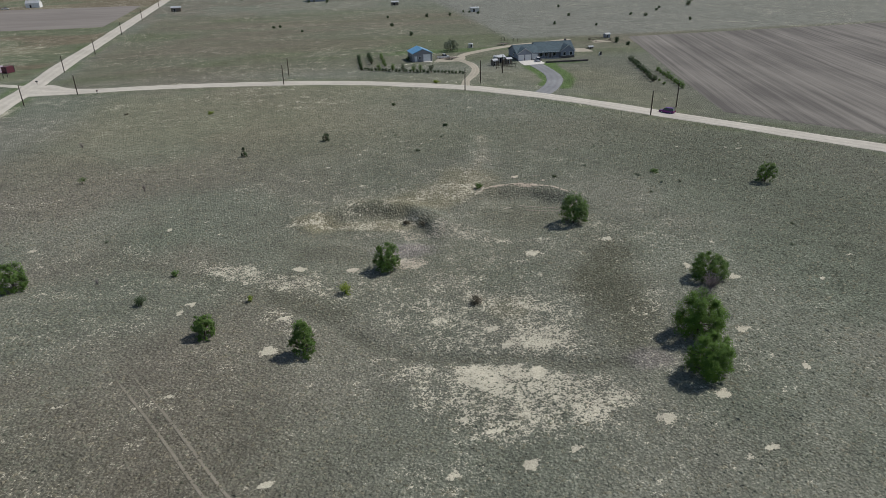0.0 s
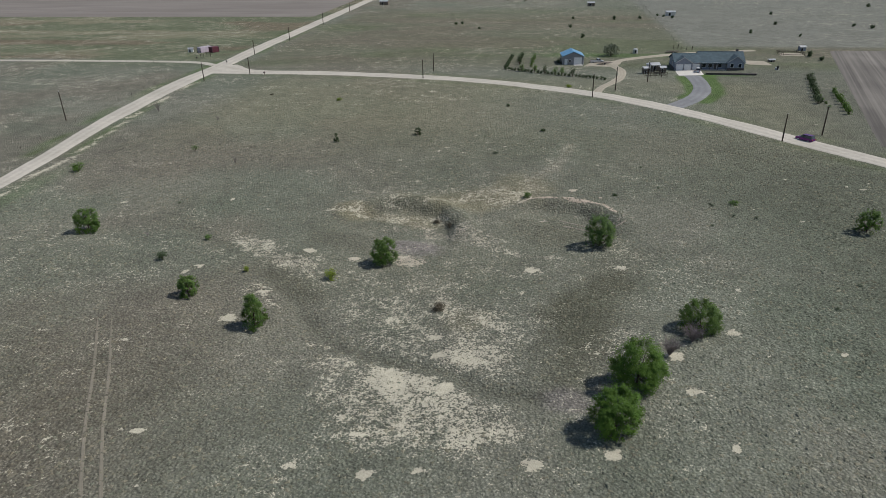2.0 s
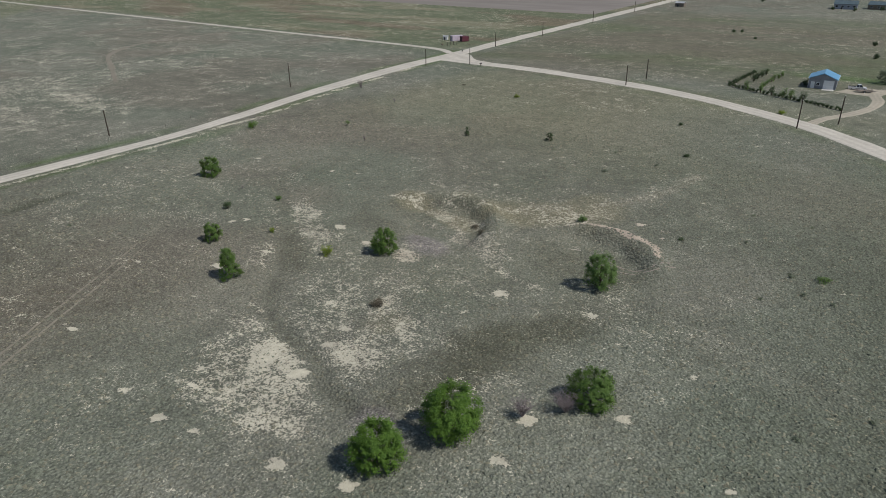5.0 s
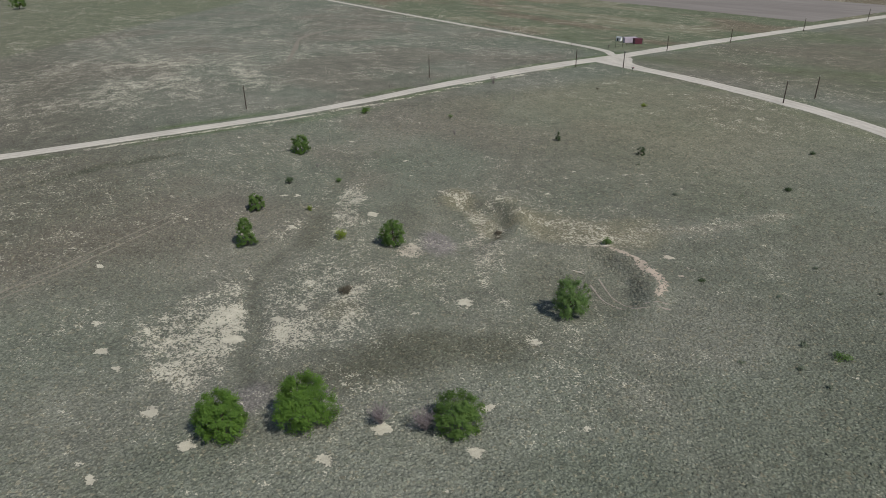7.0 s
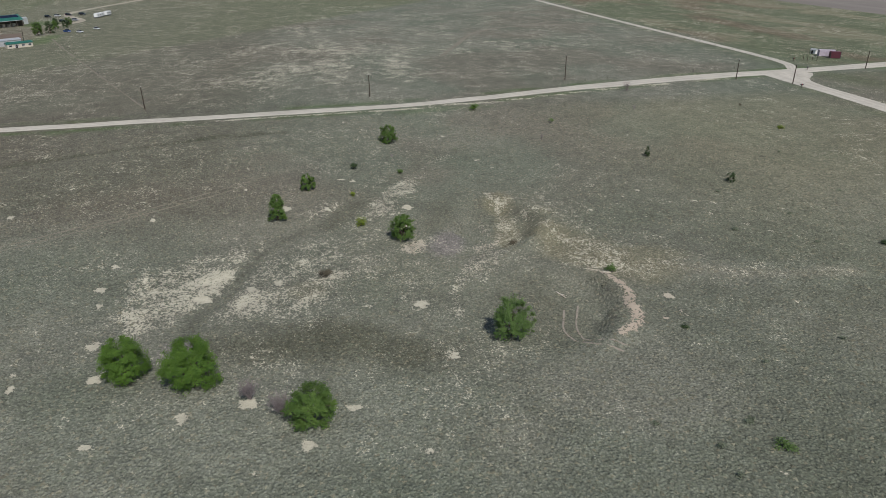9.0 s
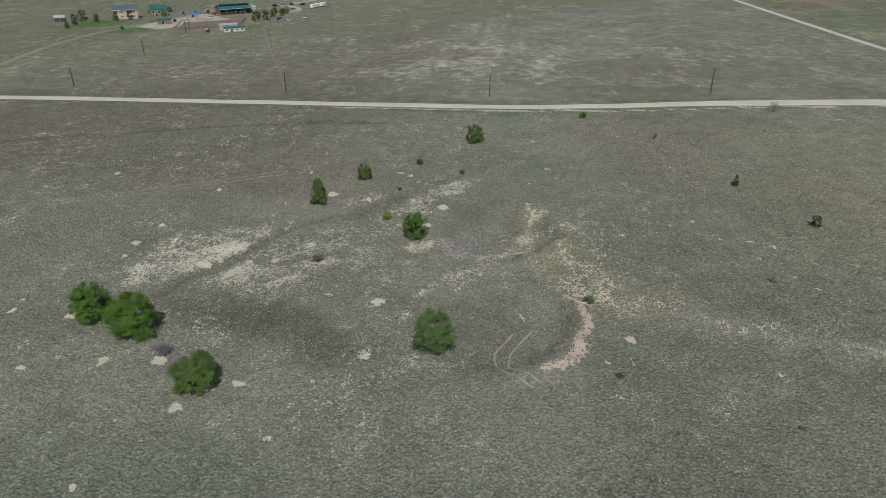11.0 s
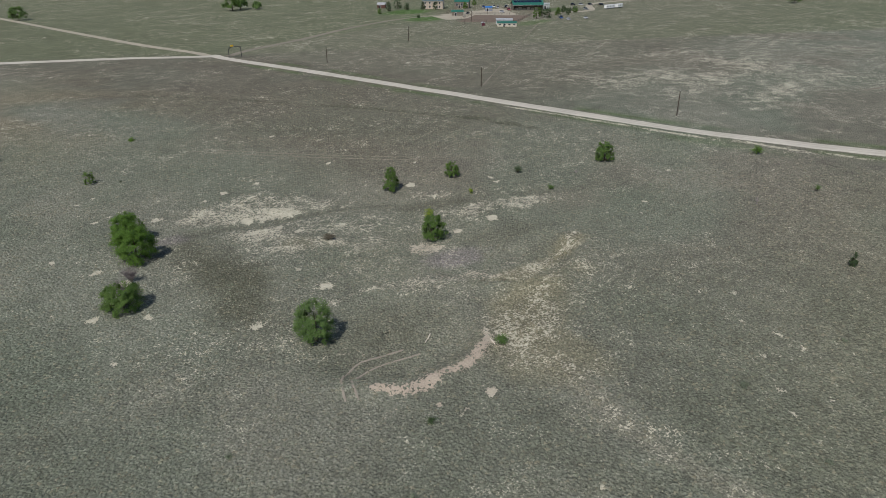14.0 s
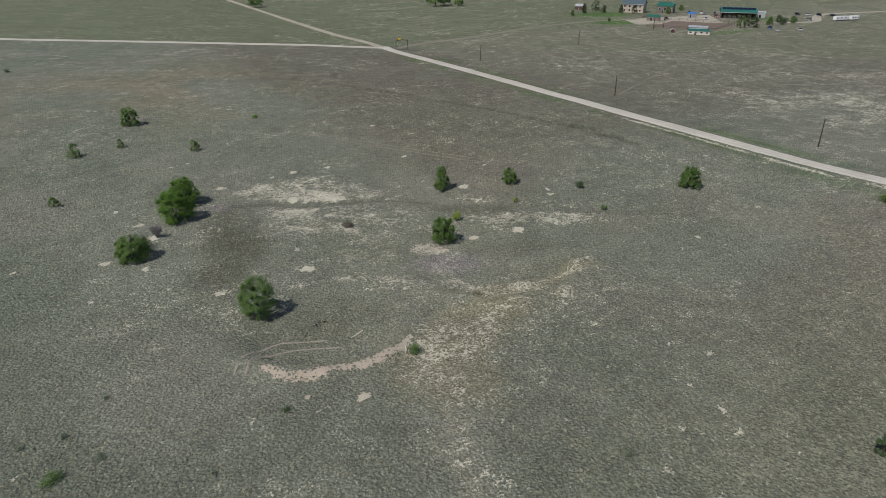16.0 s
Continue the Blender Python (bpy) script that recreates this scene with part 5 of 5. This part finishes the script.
small_shed(14.0, 566.0, 14.0, 9.0, 3.2, 5.2, SIDING, SHINGLE, "dark far farmhouse with low roof", 5, name="farmhouse", category="house", openings=4)
small_shed(38.0, 572.0, 22.0, 9.0, 3.0, 4.8, TIMBER, SHINGLE, "dark timber far farm building", -4, name="farm_building", category="building", openings=5)
small_shed(84.0, 585.0, 11.0, 9.0, 4.0, 6.5, SIDING, SHEET, "far grey house with pale roof", 6, name="farmhouse", category="house", openings=3)
small_shed(-248.0, 596.0, 12.0, 8.0, 3.0, 5.0, CREAM, SHINGLE, "far cream house beside a field", 0, name="farmhouse", category="house", openings=3)
small_shed(-272.0, 600.0, 9.0, 7.0, 3.2, 5.0, WHITE, ROOF_GREEN, "far white shed with green roof", 0)
small_shed(-205.0, 604.0, 10.0, 7.0, 3.2, 5.0, WHITE, SHEET, "far white shed with pale roof", 0)


def corral():
    t = thing("animal_pen", 78.5, 257.5, None, 0, "dark timber pen with rails beside the hutches", "pen")
    for k in range(9):
        x, y = (-4 + 2 * (k % 5)), (-2.2 if k < 5 else 2.2)
        part("post", tube_bm([(x, y, -0.2), (x, y, 1.9)], [0.09, 0.08], 6), POST_WOOD, t)
    for y in (-2.2, 2.2):
        for z in (0.6, 1.15, 1.7):
            part("rail", box_bm(-4, 4, y - 0.05, y + 0.05, z - 0.07, z + 0.07), POST_WOOD, t)
    return t


corral()


def bin_tank(x, y, r, h, label):
    t = thing("grain_bin", x, y, None, 0, label, "tank")
    part("body", tube_bm([(0, 0, -0.1), (0, 0, h)], [r, r], 20), SHEET, t)
    part("cone_roof", tube_bm([(0, 0, h), (0, 0, h + 0.05), (0, 0, h + r * 0.5)], [r * 1.05, r * 1.05, 0.12], 20), SHEET, t)
    part("lid", tube_bm([(0, 0, h + r * 0.5), (0, 0, h + r * 0.5 + 0.15)], [0.2, 0.16], 10), STEEL, t)
    part("hatch", box_bm(-0.35, 0.35, -r - 0.05, -r + 0.1, 0.2, 1.6, 0.02), STEEL, t)
    return t


bin_tank(77.2, 308.5, 1.1, 1.7, "round pale metal bin at the meadow's edge")
bin_tank(77.6, 267.8, 1.1, 2.6, "small pale metal bin among the hutches")


def retaining_wall():
    t = thing("retaining_wall", 106.5, 261.0, None, -2, "long dark low retaining wall before the house", "wall")
    for k in range(9):
        part("block", box_bm(-9 + 2 * k, -7.02 + 2 * k, -0.25, 0.25, -0.2, 0.55 + 0.02 * (k % 2), 0.03), STONE, t)
    part("coping", box_bm(-9.1, 9.1, -0.32, 0.32, 0.57, 0.68, 0.02), STONE, t)


retaining_wall()


def rail_pen(x, y, L, W, label, turn=0):
    t = thing("livestock_pen", x, y, None, turn, label, "pen")
    for sx in (-1, 1):
        for k in range(5):
            part("post", tube_bm([(sx * L / 2, -W / 2 + W * k / 4, -0.2), (sx * L / 2, -W / 2 + W * k / 4, 1.5)], [0.08, 0.07], 6), POST_WOOD, t)
    for z in (0.6, 1.2):
        for s in (-1, 1):
            part("rail", box_bm(-L / 2, L / 2, s * W / 2 - 0.05, s * W / 2 + 0.05, z - 0.07, z + 0.07), POST_WOOD, t)
            part("rail", box_bm(s * L / 2 - 0.05, s * L / 2 + 0.05, -W / 2, W / 2, z - 0.07, z + 0.07), POST_WOOD, t)


rail_pen(142.0, 308.0, 9.0, 7.0, "timber livestock pen on bare soil", 8)
rail_pen(-300, -120, 12.0, 7.0, "timber corral beside the ranch yard", 30)
slab("pen_soil", [(137, 304), (147, 304), (148, 312), (138, 312)], TRACK, "pale trampled soil in the pen", "yard", 0.04, 8)
slab("garden_soil", [(117.5, 283), (128, 281), (127, 291), (119, 293)], TRACK, "pale heap of soil behind the house", "yard", 0.05, 8)


def container(x, y, L, turn, mat, label):
    t = thing("shipping_container", x, y, None, turn, label, "container", "containers by the crossroads")
    part("box", box_bm(-L / 2, L / 2, -1.22, 1.22, 0.15, 2.6, 0.03), mat, t)
    part("roof_sheet", box_bm(-L / 2 + 0.05, L / 2 - 0.05, -1.18, 1.18, 2.61, 2.66, 0.01), mat, t)
    for sx in (-1, 1):
        for sy in (-1, 1):
            part("corner_post", box_bm(sx * L / 2 - 0.08, sx * L / 2 + 0.08, sy * 1.22 - 0.08, sy * 1.22 + 0.08, 0.1, 2.68), STEEL, t)
    for s in (-0.6, 0.6):
        d = part("door", box_bm(-L / 2 - 0.06, -L / 2 - 0.005, s - 0.55, s + 0.55, 0.25, 2.5), mat, t)
        part("lock_bar", tube_bm([(-L / 2 - 0.1, s, 0.3), (-L / 2 - 0.1, s, 2.45)], [0.03, 0.03], 6), STEEL, d)
    for k in range(int(L)):
        part("rib", box_bm(-L / 2 + 0.5 + k - 0.06, -L / 2 + 0.5 + k + 0.06, -1.26, -1.22, 0.3, 2.5), mat, t)
    return t


container(-125.2, 306.4, 6.4, 62, CONTAINER, "pale mauve-grey shipping container in the meadow")
container(-120.4, 306.4, 3.8, 62, CONTAINER_RED, "short maroon shipping container in the meadow")
small_shed(-132.4, 306.4, 2.2, 1.8, 1.6, 1.9, WHITE, SHEET, "small white box trailer body in grass", 20)


# ---- vehicles ----
def paint(name, c):
    m = Mat(name, 0.25, 0.3, 0.5)
    n = m.noise(m.local(), 1.5, 3)
    m.color(m.mix(1.0, c, gray(m, m.ramp(n, 0.3, 0.7, 0.9, 1.1)), "MULTIPLY"))
    return m.m


PAINTS = {"white": paint("white_car_paint", (0.75, 0.75, 0.76)), "plum": paint("plum_car_paint", (0.13, 0.02, 0.16)), "black": paint("black_car_paint", (0.015, 0.015, 0.018)),
          "blue": paint("blue_car_paint", (0.03, 0.09, 0.28)), "red": paint("red_car_paint", (0.36, 0.015, 0.04)), "silver": paint("silver_car_paint", (0.42, 0.43, 0.45))}


def vehicle(x, y, turn, hue, kind, label, scale=1.0):
    """A car, sports utility or pickup; its front looks along +x."""
    t = thing("pickup_truck" if kind == "pickup" else "car", x, y, None, turn, label, "truck" if kind == "pickup" else "car")
    m = PAINTS[hue]
    L = 5.6 if kind == "pickup" else 4.6
    hw = 0.95 if kind == "pickup" else 0.88
    belt = 1.02 if kind == "pickup" else 0.92
    lower = [(-L / 2, 0.45), (-L / 2 + 0.15, 0.28), (L / 2 - 0.2, 0.28), (L / 2, 0.5), (L / 2 - 0.08, 0.78), (L / 2 - 0.9, belt), (-L / 2 + 0.1, belt + 0.02)]
    bm = prism_bm(lower, -hw, hw)
    bmesh.ops.bevel(bm, geom=list(bm.edges), offset=0.06, segments=2, affect="EDGES")
    part("body", bm, m, t)
    if kind == "pickup":
        cab = [(-0.35, belt), (1.55, belt), (0.95, 1.75), (-0.2, 1.78)]
        part("cargo_bed", box_bm(-L / 2 + 0.2, -0.5, -hw + 0.14, hw - 0.14, belt - 0.05, belt + 0.045), TYRE, t, "dark cargo bed")
    elif kind == "suv":
        cab = [(-L / 2 + 0.15, belt), (L / 2 - 1.15, belt), (L / 2 - 1.75, 1.62), (-L / 2 + 0.45, 1.66)]
    else:
        cab = [(-L / 2 + 0.5, belt), (L / 2 - 1.2, belt), (L / 2 - 1.95, 1.42), (-L / 2 + 1.25, 1.42)]
    bm = prism_bm(cab, -hw + 0.07, hw - 0.07)
    for v in bm.verts:
        if v.co.z > belt + 0.1:
            v.co.y *= 0.82
    part("windows", bm, GLASS, t, "dark glazed cabin")
    top = [(p[0], p[1]) for p in cab[2:]]
    part("roof_panel", box_bm(top[1][0] + 0.05, top[0][0] - 0.05, -0.82 * hw + 0.07, 0.82 * hw - 0.07, cab[2][1] - 0.02, cab[2][1] + 0.06, 0.02), m, t)
    for s in (-1, 1):
        part("pillar", tube_bm([((cab[0][0] + cab[1][0]) / 2, s * (hw - 0.06), belt), ((top[0][0] + top[1][0]) / 2, s * (hw - 0.06) * 0.84, cab[2][1])], [0.06, 0.05], 5), m, t)
        part("headlight", box_bm(L / 2 - 0.12, L / 2 - 0.01, s * (hw - 0.3) - 0.18, s * (hw - 0.3) + 0.18, 0.6, 0.76, 0.02), TRIM, t)
        part("tail_light", box_bm(-L / 2 - 0.01, -L / 2 + 0.1, s * (hw - 0.2) - 0.12, s * (hw - 0.2) + 0.12, 0.6, 0.85, 0.02), RED, t)
        for wx in (-L / 2 + 0.95, L / 2 - 0.9):
            w = part("wheel", tube_bm([(wx, s * (hw - 0.2), 0.34), (wx, s * (hw - 0.17), 0.34), (wx, s * (hw - 0.02), 0.34), (wx, s * (hw + 0.01), 0.34)], [0.28, 0.34, 0.34, 0.28], 14), TYRE, t)
            part("rim", tube_bm([(wx, s * (hw + 0.0), 0.34), (wx, s * (hw + 0.03), 0.34)], [0.2, 0.17], 10), SHEET, w)
    part("bumper", box_bm(L / 2 - 0.1, L / 2 + 0.06, -hw + 0.1, hw - 0.1, 0.36, 0.52, 0.03), TYRE if kind != "pickup" else SHEET, t)
    t.scale = (scale, scale, scale)
    return t


vehicle(104.2, 175.2, 128, "plum", "suv", "plum-coloured car standing on the gravel road")
vehicle(59.0, 284.8, 6, "white", "pickup", "white pickup truck parked beside the shed")
vehicle(95.6, 266.3, 80, "white", "suv", "white car parked on the concrete apron")
vehicle(-308, -33, 45, "white", "sedan", "white car parked on the ranch grass")
vehicle(-321, -27, 45, "white", "sedan", "white car parked on the ranch grass")
vehicle(-313, -41, 42, "blue", "pickup", "dark blue pickup parked at the ranch")
vehicle(-401, -76, 60, "black", "suv", "dark car parked behind the ranch")
vehicle(-405, -71, 60, "white", "suv", "white car parked behind the ranch")
vehicle(-409, -65, 60, "black", "suv", "dark car parked behind the ranch")
vehicle(-412, -57, 80, "black", "suv", "black car parked behind the ranch")
vehicle(-352, -118, 35, "white", "pickup", "white pickup parked in the ranch yard")
vehicle(-345, -123, 30, "blue", "pickup", "dark pickup parked in the ranch yard")
vehicle(-356, -110, 30, "black", "suv", "dark car parked in the ranch yard")
vehicle(-341, -98, 40, "red", "pickup", "red pickup parked by the barn")
vehicle(-322, -92, 60, "white", "suv", "white car parked in the ranch yard")
vehicle(-301, -107, 20, "black", "sedan", "dark car parked before the ranch garage")
vehicle(90, 590, 20, "white", "pickup", "far white truck beside a house")
vehicle(-222, 592, 10, "white", "pickup", "far white truck beside a house")


# ---- the ranch in the west ----
def ranch_main_house():
    t = thing("ranch_house", -320, -151.5, None, 120, "two-storey tan ranch house with dark roof", "house")
    walls(t, 15, 10.5, 5.9, 8.2, SIDING_TAN)
    roof(t, 15, 10.5, 5.9, 8.2, SHINGLE, "x", 0.6)
    for z in (1.0, 3.7):
        for x in (-5.6, -2.2, 1.4, 5.2):
            opening("window", t, x, z, 1.2, 1.3, -5.25, -1, WHITE, GLASS)
        opening("window", t, 0, z, 1.2, 1.3, 7.5, 3, WHITE, GLASS)
    opening("door", t, 3.3, 0.05, 1.0, 2.1, -5.25, -1, WHITE, TIMBER)
    part("chimney", box_bm(-3.5, -2.7, 1, 1.8, 6.5, 8.8), STONE, t)
    return t


ranch_main_house()
small_shed(-337, -137, 11, 9, 4.6, 6.6, TIMBER, ROOF_GREEN, "timber wing with green metal roof", 120, name="ranch_wing", category="house", openings=3)


def big_barn():
    t = thing("barn", -350.0, -88.0, None, 130, "long open-fronted barn with green roof and solar panels", "barn")
    L, W, h, r = 21.5, 12.0, 4.0, 6.4
    for x in np.linspace(-L / 2, L / 2, 7):
        part("post", box_bm(x - 0.15, x + 0.15, -W / 2 - 0.0, -W / 2 + 0.3, -0.2, h), TIMBER, t)
    part("back_wall", box_bm(-L / 2, L / 2, W / 2 - 0.2, W / 2, -0.2, h), TIMBER, t)
    for s in (-1, 1):
        bm = prism_bm([(-W / 2, -0.2), (W / 2, -0.2), (W / 2, h), (0, r), (-W / 2, h)], s * L / 2 - 0.1, s * L / 2 + 0.1)
        bmesh.ops.rotate(bm, verts=bm.verts, matrix=Matrix.Rotation(radians(-90), 3, "Z"), cent=(0, 0, 0))
        part("end_wall", bm, TIMBER, t)
    roof(t, L, W, h, r, ROOF_GREEN, "x", 0.7)
    slope = (r - h) / (W / 2)
    for k in range(8):
        x0 = -L / 2 + 0.4 + k * 2.6
        bm = bmesh.new()
        pts = [(x0, -W / 2 * 0.52), (x0 + 2.48, -W / 2 * 0.52), (x0 + 2.48, -0.35), (x0, -0.35)]
        lo = [bm.verts.new((x, y, r + slope * y + 0.26)) for x, y in pts]
        hi = [bm.verts.new((x, y, r + slope * y + 0.33)) for x, y in pts]
        bm.faces.new(lo[::-1])
        bm.faces.new(hi)
        for i in range(4):
            bm.faces.new((lo[i], lo[(i + 1) % 4], hi[(i + 1) % 4], hi[i]))
        part("solar_panel", bm, SOLAR, t)
    for k in range(6):
        part("hay_bale", box_bm(-9 + 3.0 * k, -7.0 + 3.0 * k, -2, 1, -0.1, 1.3 + 0.5 * (k % 2), 0.1), CREAM, t)
    return t


big_barn()
small_shed(-257.5, -48.5, 11.5, 4.0, 2.0, 2.6, CREAM, ROOF_GREEN, "long cream stable with green roof", 124, name="stable", category="stable", openings=4)
small_shed(-266.5, -56.0, 10.0, 6.0, 2.6, 3.1, SHEET, SHEET, "pale metal shelter behind the stable", 124, name="shelter", category="shelter")
small_shed(-290, -108, 8.0, 5.0, 2.5, 3.4, TIMBER, ROOF_GREEN, "open garage with green roof at the ranch", 124, name="carport", category="garage")
small_shed(-326, -106, 5.0, 4.0, 2.6, 3.2, SHED_WALL, BLUE, "small shed with blue roof in the ranch yard", 124)
small_shed(-364, -80, 5.0, 4.0, 3.4, 4.0, SHEET, SHEET, "pale metal annex beside the barn", 130)
small_shed(-252, -62, 2.4, 1.8, 1.5, 1.9, CONTAINER_RED, SHEET, "small maroon shelter by the arena", 45)
small_shed(-300, -186, 6.0, 5.0, 2.6, 3.8, RUST, SHEET, "far rusty shed beside the ranch", 120)


def camper(x, y, turn, L, label):
    t = thing("camper_trailer", x, y, None, turn, label, "trailer")
    part("body", box_bm(-L / 2, L / 2, -1.2, 1.2, 0.55, 2.9, 0.2), WHITE, t)
    part("skirt", box_bm(-L / 2 + 0.2, L / 2 - 0.2, -1.1, 1.1, 0.35, 0.56), STEEL, t)
    for k in range(3):
        w = part("window", box_bm(-L / 2 + 0.8 + k * L / 3.2, -L / 2 + 2.0 + k * L / 3.2, -1.23, -1.19, 1.6, 2.3, 0.01), TRIM, t)
        part("pane", box_bm(-L / 2 + 0.88 + k * L / 3.2, -L / 2 + 1.92 + k * L / 3.2, -1.25, -1.22, 1.68, 2.22), GLASS, w)
    for s in (-1, 1):
        for wx in (-0.5, 0.5):
            w = part("wheel", tube_bm([(wx, s * 0.95, 0.36), (wx, s * 1.15, 0.36)], [0.36, 0.36], 12), TYRE, t)
            part("rim", tube_bm([(wx, s * 1.15, 0.36), (wx, s * 1.18, 0.36)], [0.2, 0.18], 10), SHEET, w)
    part("drawbar", tube_bm([(L / 2, 0, 0.5), (L / 2 + 1.2, 0, 0.45)], [0.06, 0.05], 6), STEEL, t)


for vx, vy, vt, hue, vk in [(-361, -112, 40, "white", "sedan"), (-348, -112, 30, "silver", "suv"), (-334, -112, 20, "black", "pickup"), (-365, -104, 50, "blue", "sedan"), (-374, -52, 60, "silver", "suv"), (-368, -58, 50, "black", "suv")]:
    vehicle(vx, vy, vt, hue, vk, hue + " car parked on the ranch yard" if vk != "pickup" else hue + " pickup parked on the ranch yard")
camper(-391, -41, 168, 11, "long white camper trailer in dry grass")
camper(-401.5, -38, 168, 7, "white camper trailer in dry grass")
for k, (sx, sy, sh, sw) in enumerate([(-302, -53, 7.5, 6), (-310, -49, 7, 6), (-316, -57, 6, 5), (-330, -52, 5, 4.5), (-338, -48, 5, 4.5), (-346, -56, 5, 4.5), (-352, -50, 4.5, 4), (-305, -150, 6, 4), (-311, -143, 6, 4), (-331, -130, 5, 4), (-296, -158, 5.5, 4), (-284, -165, 7, 4.5), (-266, -158, 4, 2.5), (-352, -150, 6, 5), (-300, -170, 8, 7), (-358, -140, 4, 4), (-262, -120, 2, 2)]):
    tree(sx, sy, sh, sw, LEAF_PINE if k % 3 else LEAF_DARK, "dark green yard tree at the ranch", 500 + k, "yard_tree", leaves=900, leaf=0.28, clumps=22, limbs=5, cone=0.4 if k % 2 else 0.0, group="trees round the ranch")


def arena_fence():
    t = thing("arena_rail_fence", -258, -86, None, 0, "dark rail fence round the riding arena", "fence")
    ring = [(0, 0), (-17, 34), (-60, 20), (-42, -16), (0, 0)]
    for (ax, ay), (bx, by) in zip(ring, ring[1:]):
        n = 8
        for k in range(n):
            px, py = ax + (bx - ax) * k / n, ay + (by - ay) * k / n
            part("post", tube_bm([(px, py, -0.3), (px, py, 1.7)], [0.1, 0.09], 6), POST_WOOD, t)
        for z in (0.8, 1.5):
            part("rail", tube_bm([(ax, ay, z), ((ax + bx) / 2, (ay + by) / 2, z), (bx, by, z)], [0.06] * 3, 5), POST_WOOD, t)


arena_fence()


# ---- the ranch gate and roadside things ----
def entrance_gate():
    t = thing("entrance_gate", -90.8, -89.5, None, -14, "dark timber ranch entrance arch with yellow sign", "gate")
    for s in (-1, 1):
        part("post", tube_bm([(s * 2.9, 0, -0.4), (s * 2.9, 0, 4.4)], [0.17, 0.14], 8), STEEL, t)
        part("brace", tube_bm([(s * 2.9, 0, 3.5), (s * 2.0, 0, 4.35)], [0.08, 0.08], 6), STEEL, t)
    part("beam", tube_bm([(-3.1, 0, 4.3), (0, 0, 4.65), (3.1, 0, 4.3)], [0.13, 0.13, 0.13], 8), STEEL, t)
    part("sign", box_bm(0.4, 1.8, -0.06, 0.06, 4.75, 5.4, 0.05), YELLOW, t, "plain yellow sign plate")
    leafs = part("gate_leaf", box_bm(-2.7, 2.7, -0.04, 0.04, 0.25, 0.33), STEEL, t)
    for z in (0.6, 0.95, 1.3):
        part("bar", tube_bm([(-2.7, 0, z), (2.7, 0, z)], [0.03, 0.03], 6), STEEL, leafs)
    return t


entrance_gate()


def mailbox(x, y, label, turn=0):
    t = thing("mailbox", x, y, None, turn, label, "mailbox")
    part("post", box_bm(-0.06, 0.06, -0.06, 0.06, -0.2, 1.05), POST_WOOD, t)
    bm = prism_bm([(-0.28, 1.05), (0.28, 1.05), (0.28, 1.3), (0.16, 1.44), (-0.16, 1.44), (-0.28, 1.3)], -0.45, 0.45)
    part("box", bm, STEEL, t)
    part("flag", box_bm(0.29, 0.31, -0.1, 0.1, 1.3, 1.55), RED, t)


mailbox(-72.8, 251.6, "dark mailbox on a post beside the road")
mailbox(-100.2, 276.5, "dark mailbox at the crossroads", 40)
mailbox(-118.5, 285.0, "dark mailbox beside the dirt lane", 10)


shrub(46.0, 235.5, 1.2, 2.4, LEAF_LIME, "yellow-green weed bush beside the road", 620, 500, 0.12)


def trailer_flat(x, y, turn, label):
    t = thing("flat_trailer", x, y, None, turn, label, "trailer")
    part("deck", box_bm(-2.6, 2.6, -1.05, 1.05, 0.55, 0.7, 0.02), TIMBER, t)
    for s in (-1, 1):
        w = part("wheel", tube_bm([(0, s * 1.08, 0.35), (0, s * 1.28, 0.35)], [0.35, 0.35], 12), TYRE, t)
        part("rim", tube_bm([(0, s * 1.28, 0.35), (0, s * 1.31, 0.35)], [0.2, 0.18], 8), SHEET, w)
        part("side_rail", box_bm(-2.6, 2.6, s * 1.02 - 0.03, s * 1.02 + 0.03, 0.95, 1.03), STEEL, t)
    part("drawbar", tube_bm([(2.6, 0, 0.6), (3.8, 0, 0.5)], [0.06, 0.05], 6), STEEL, t)


trailer_flat(93.5, 311.0, 10, "flat timber trailer behind the house")
trailer_flat(61.5, 281.0, 15, "flat timber trailer beside the white pickup")
bin_tank(126.0, 272.0, 0.7, 0.9, "small pale water tank on the lawn")
small_shed(129.0, 289.5, 2.2, 1.4, 0.8, 1.0, TIMBER, SHEET, "low cold frame behind the house", 5)


def log(x, y, L, turn):
    t = thing("log", x, y, None, turn, "bleached fallen branch on dry grass", "log")
    part("stem", tube_bm([(-L / 2, 0, 0.08), (0, 0.06, 0.1), (L / 2, 0, 0.07)], [0.10, 0.09, 0.05], 7), CREAM, t)
    part("fork", tube_bm([(0, 0.06, 0.1), (L * 0.2, 0.3, 0.16), (L * 0.35, 0.45, 0.18)], [0.05, 0.04, 0.02], 5), CREAM, t)


log(37.5, 119.6, 2.6, 20)
log(35.0, 128.5, 1.4, 60)
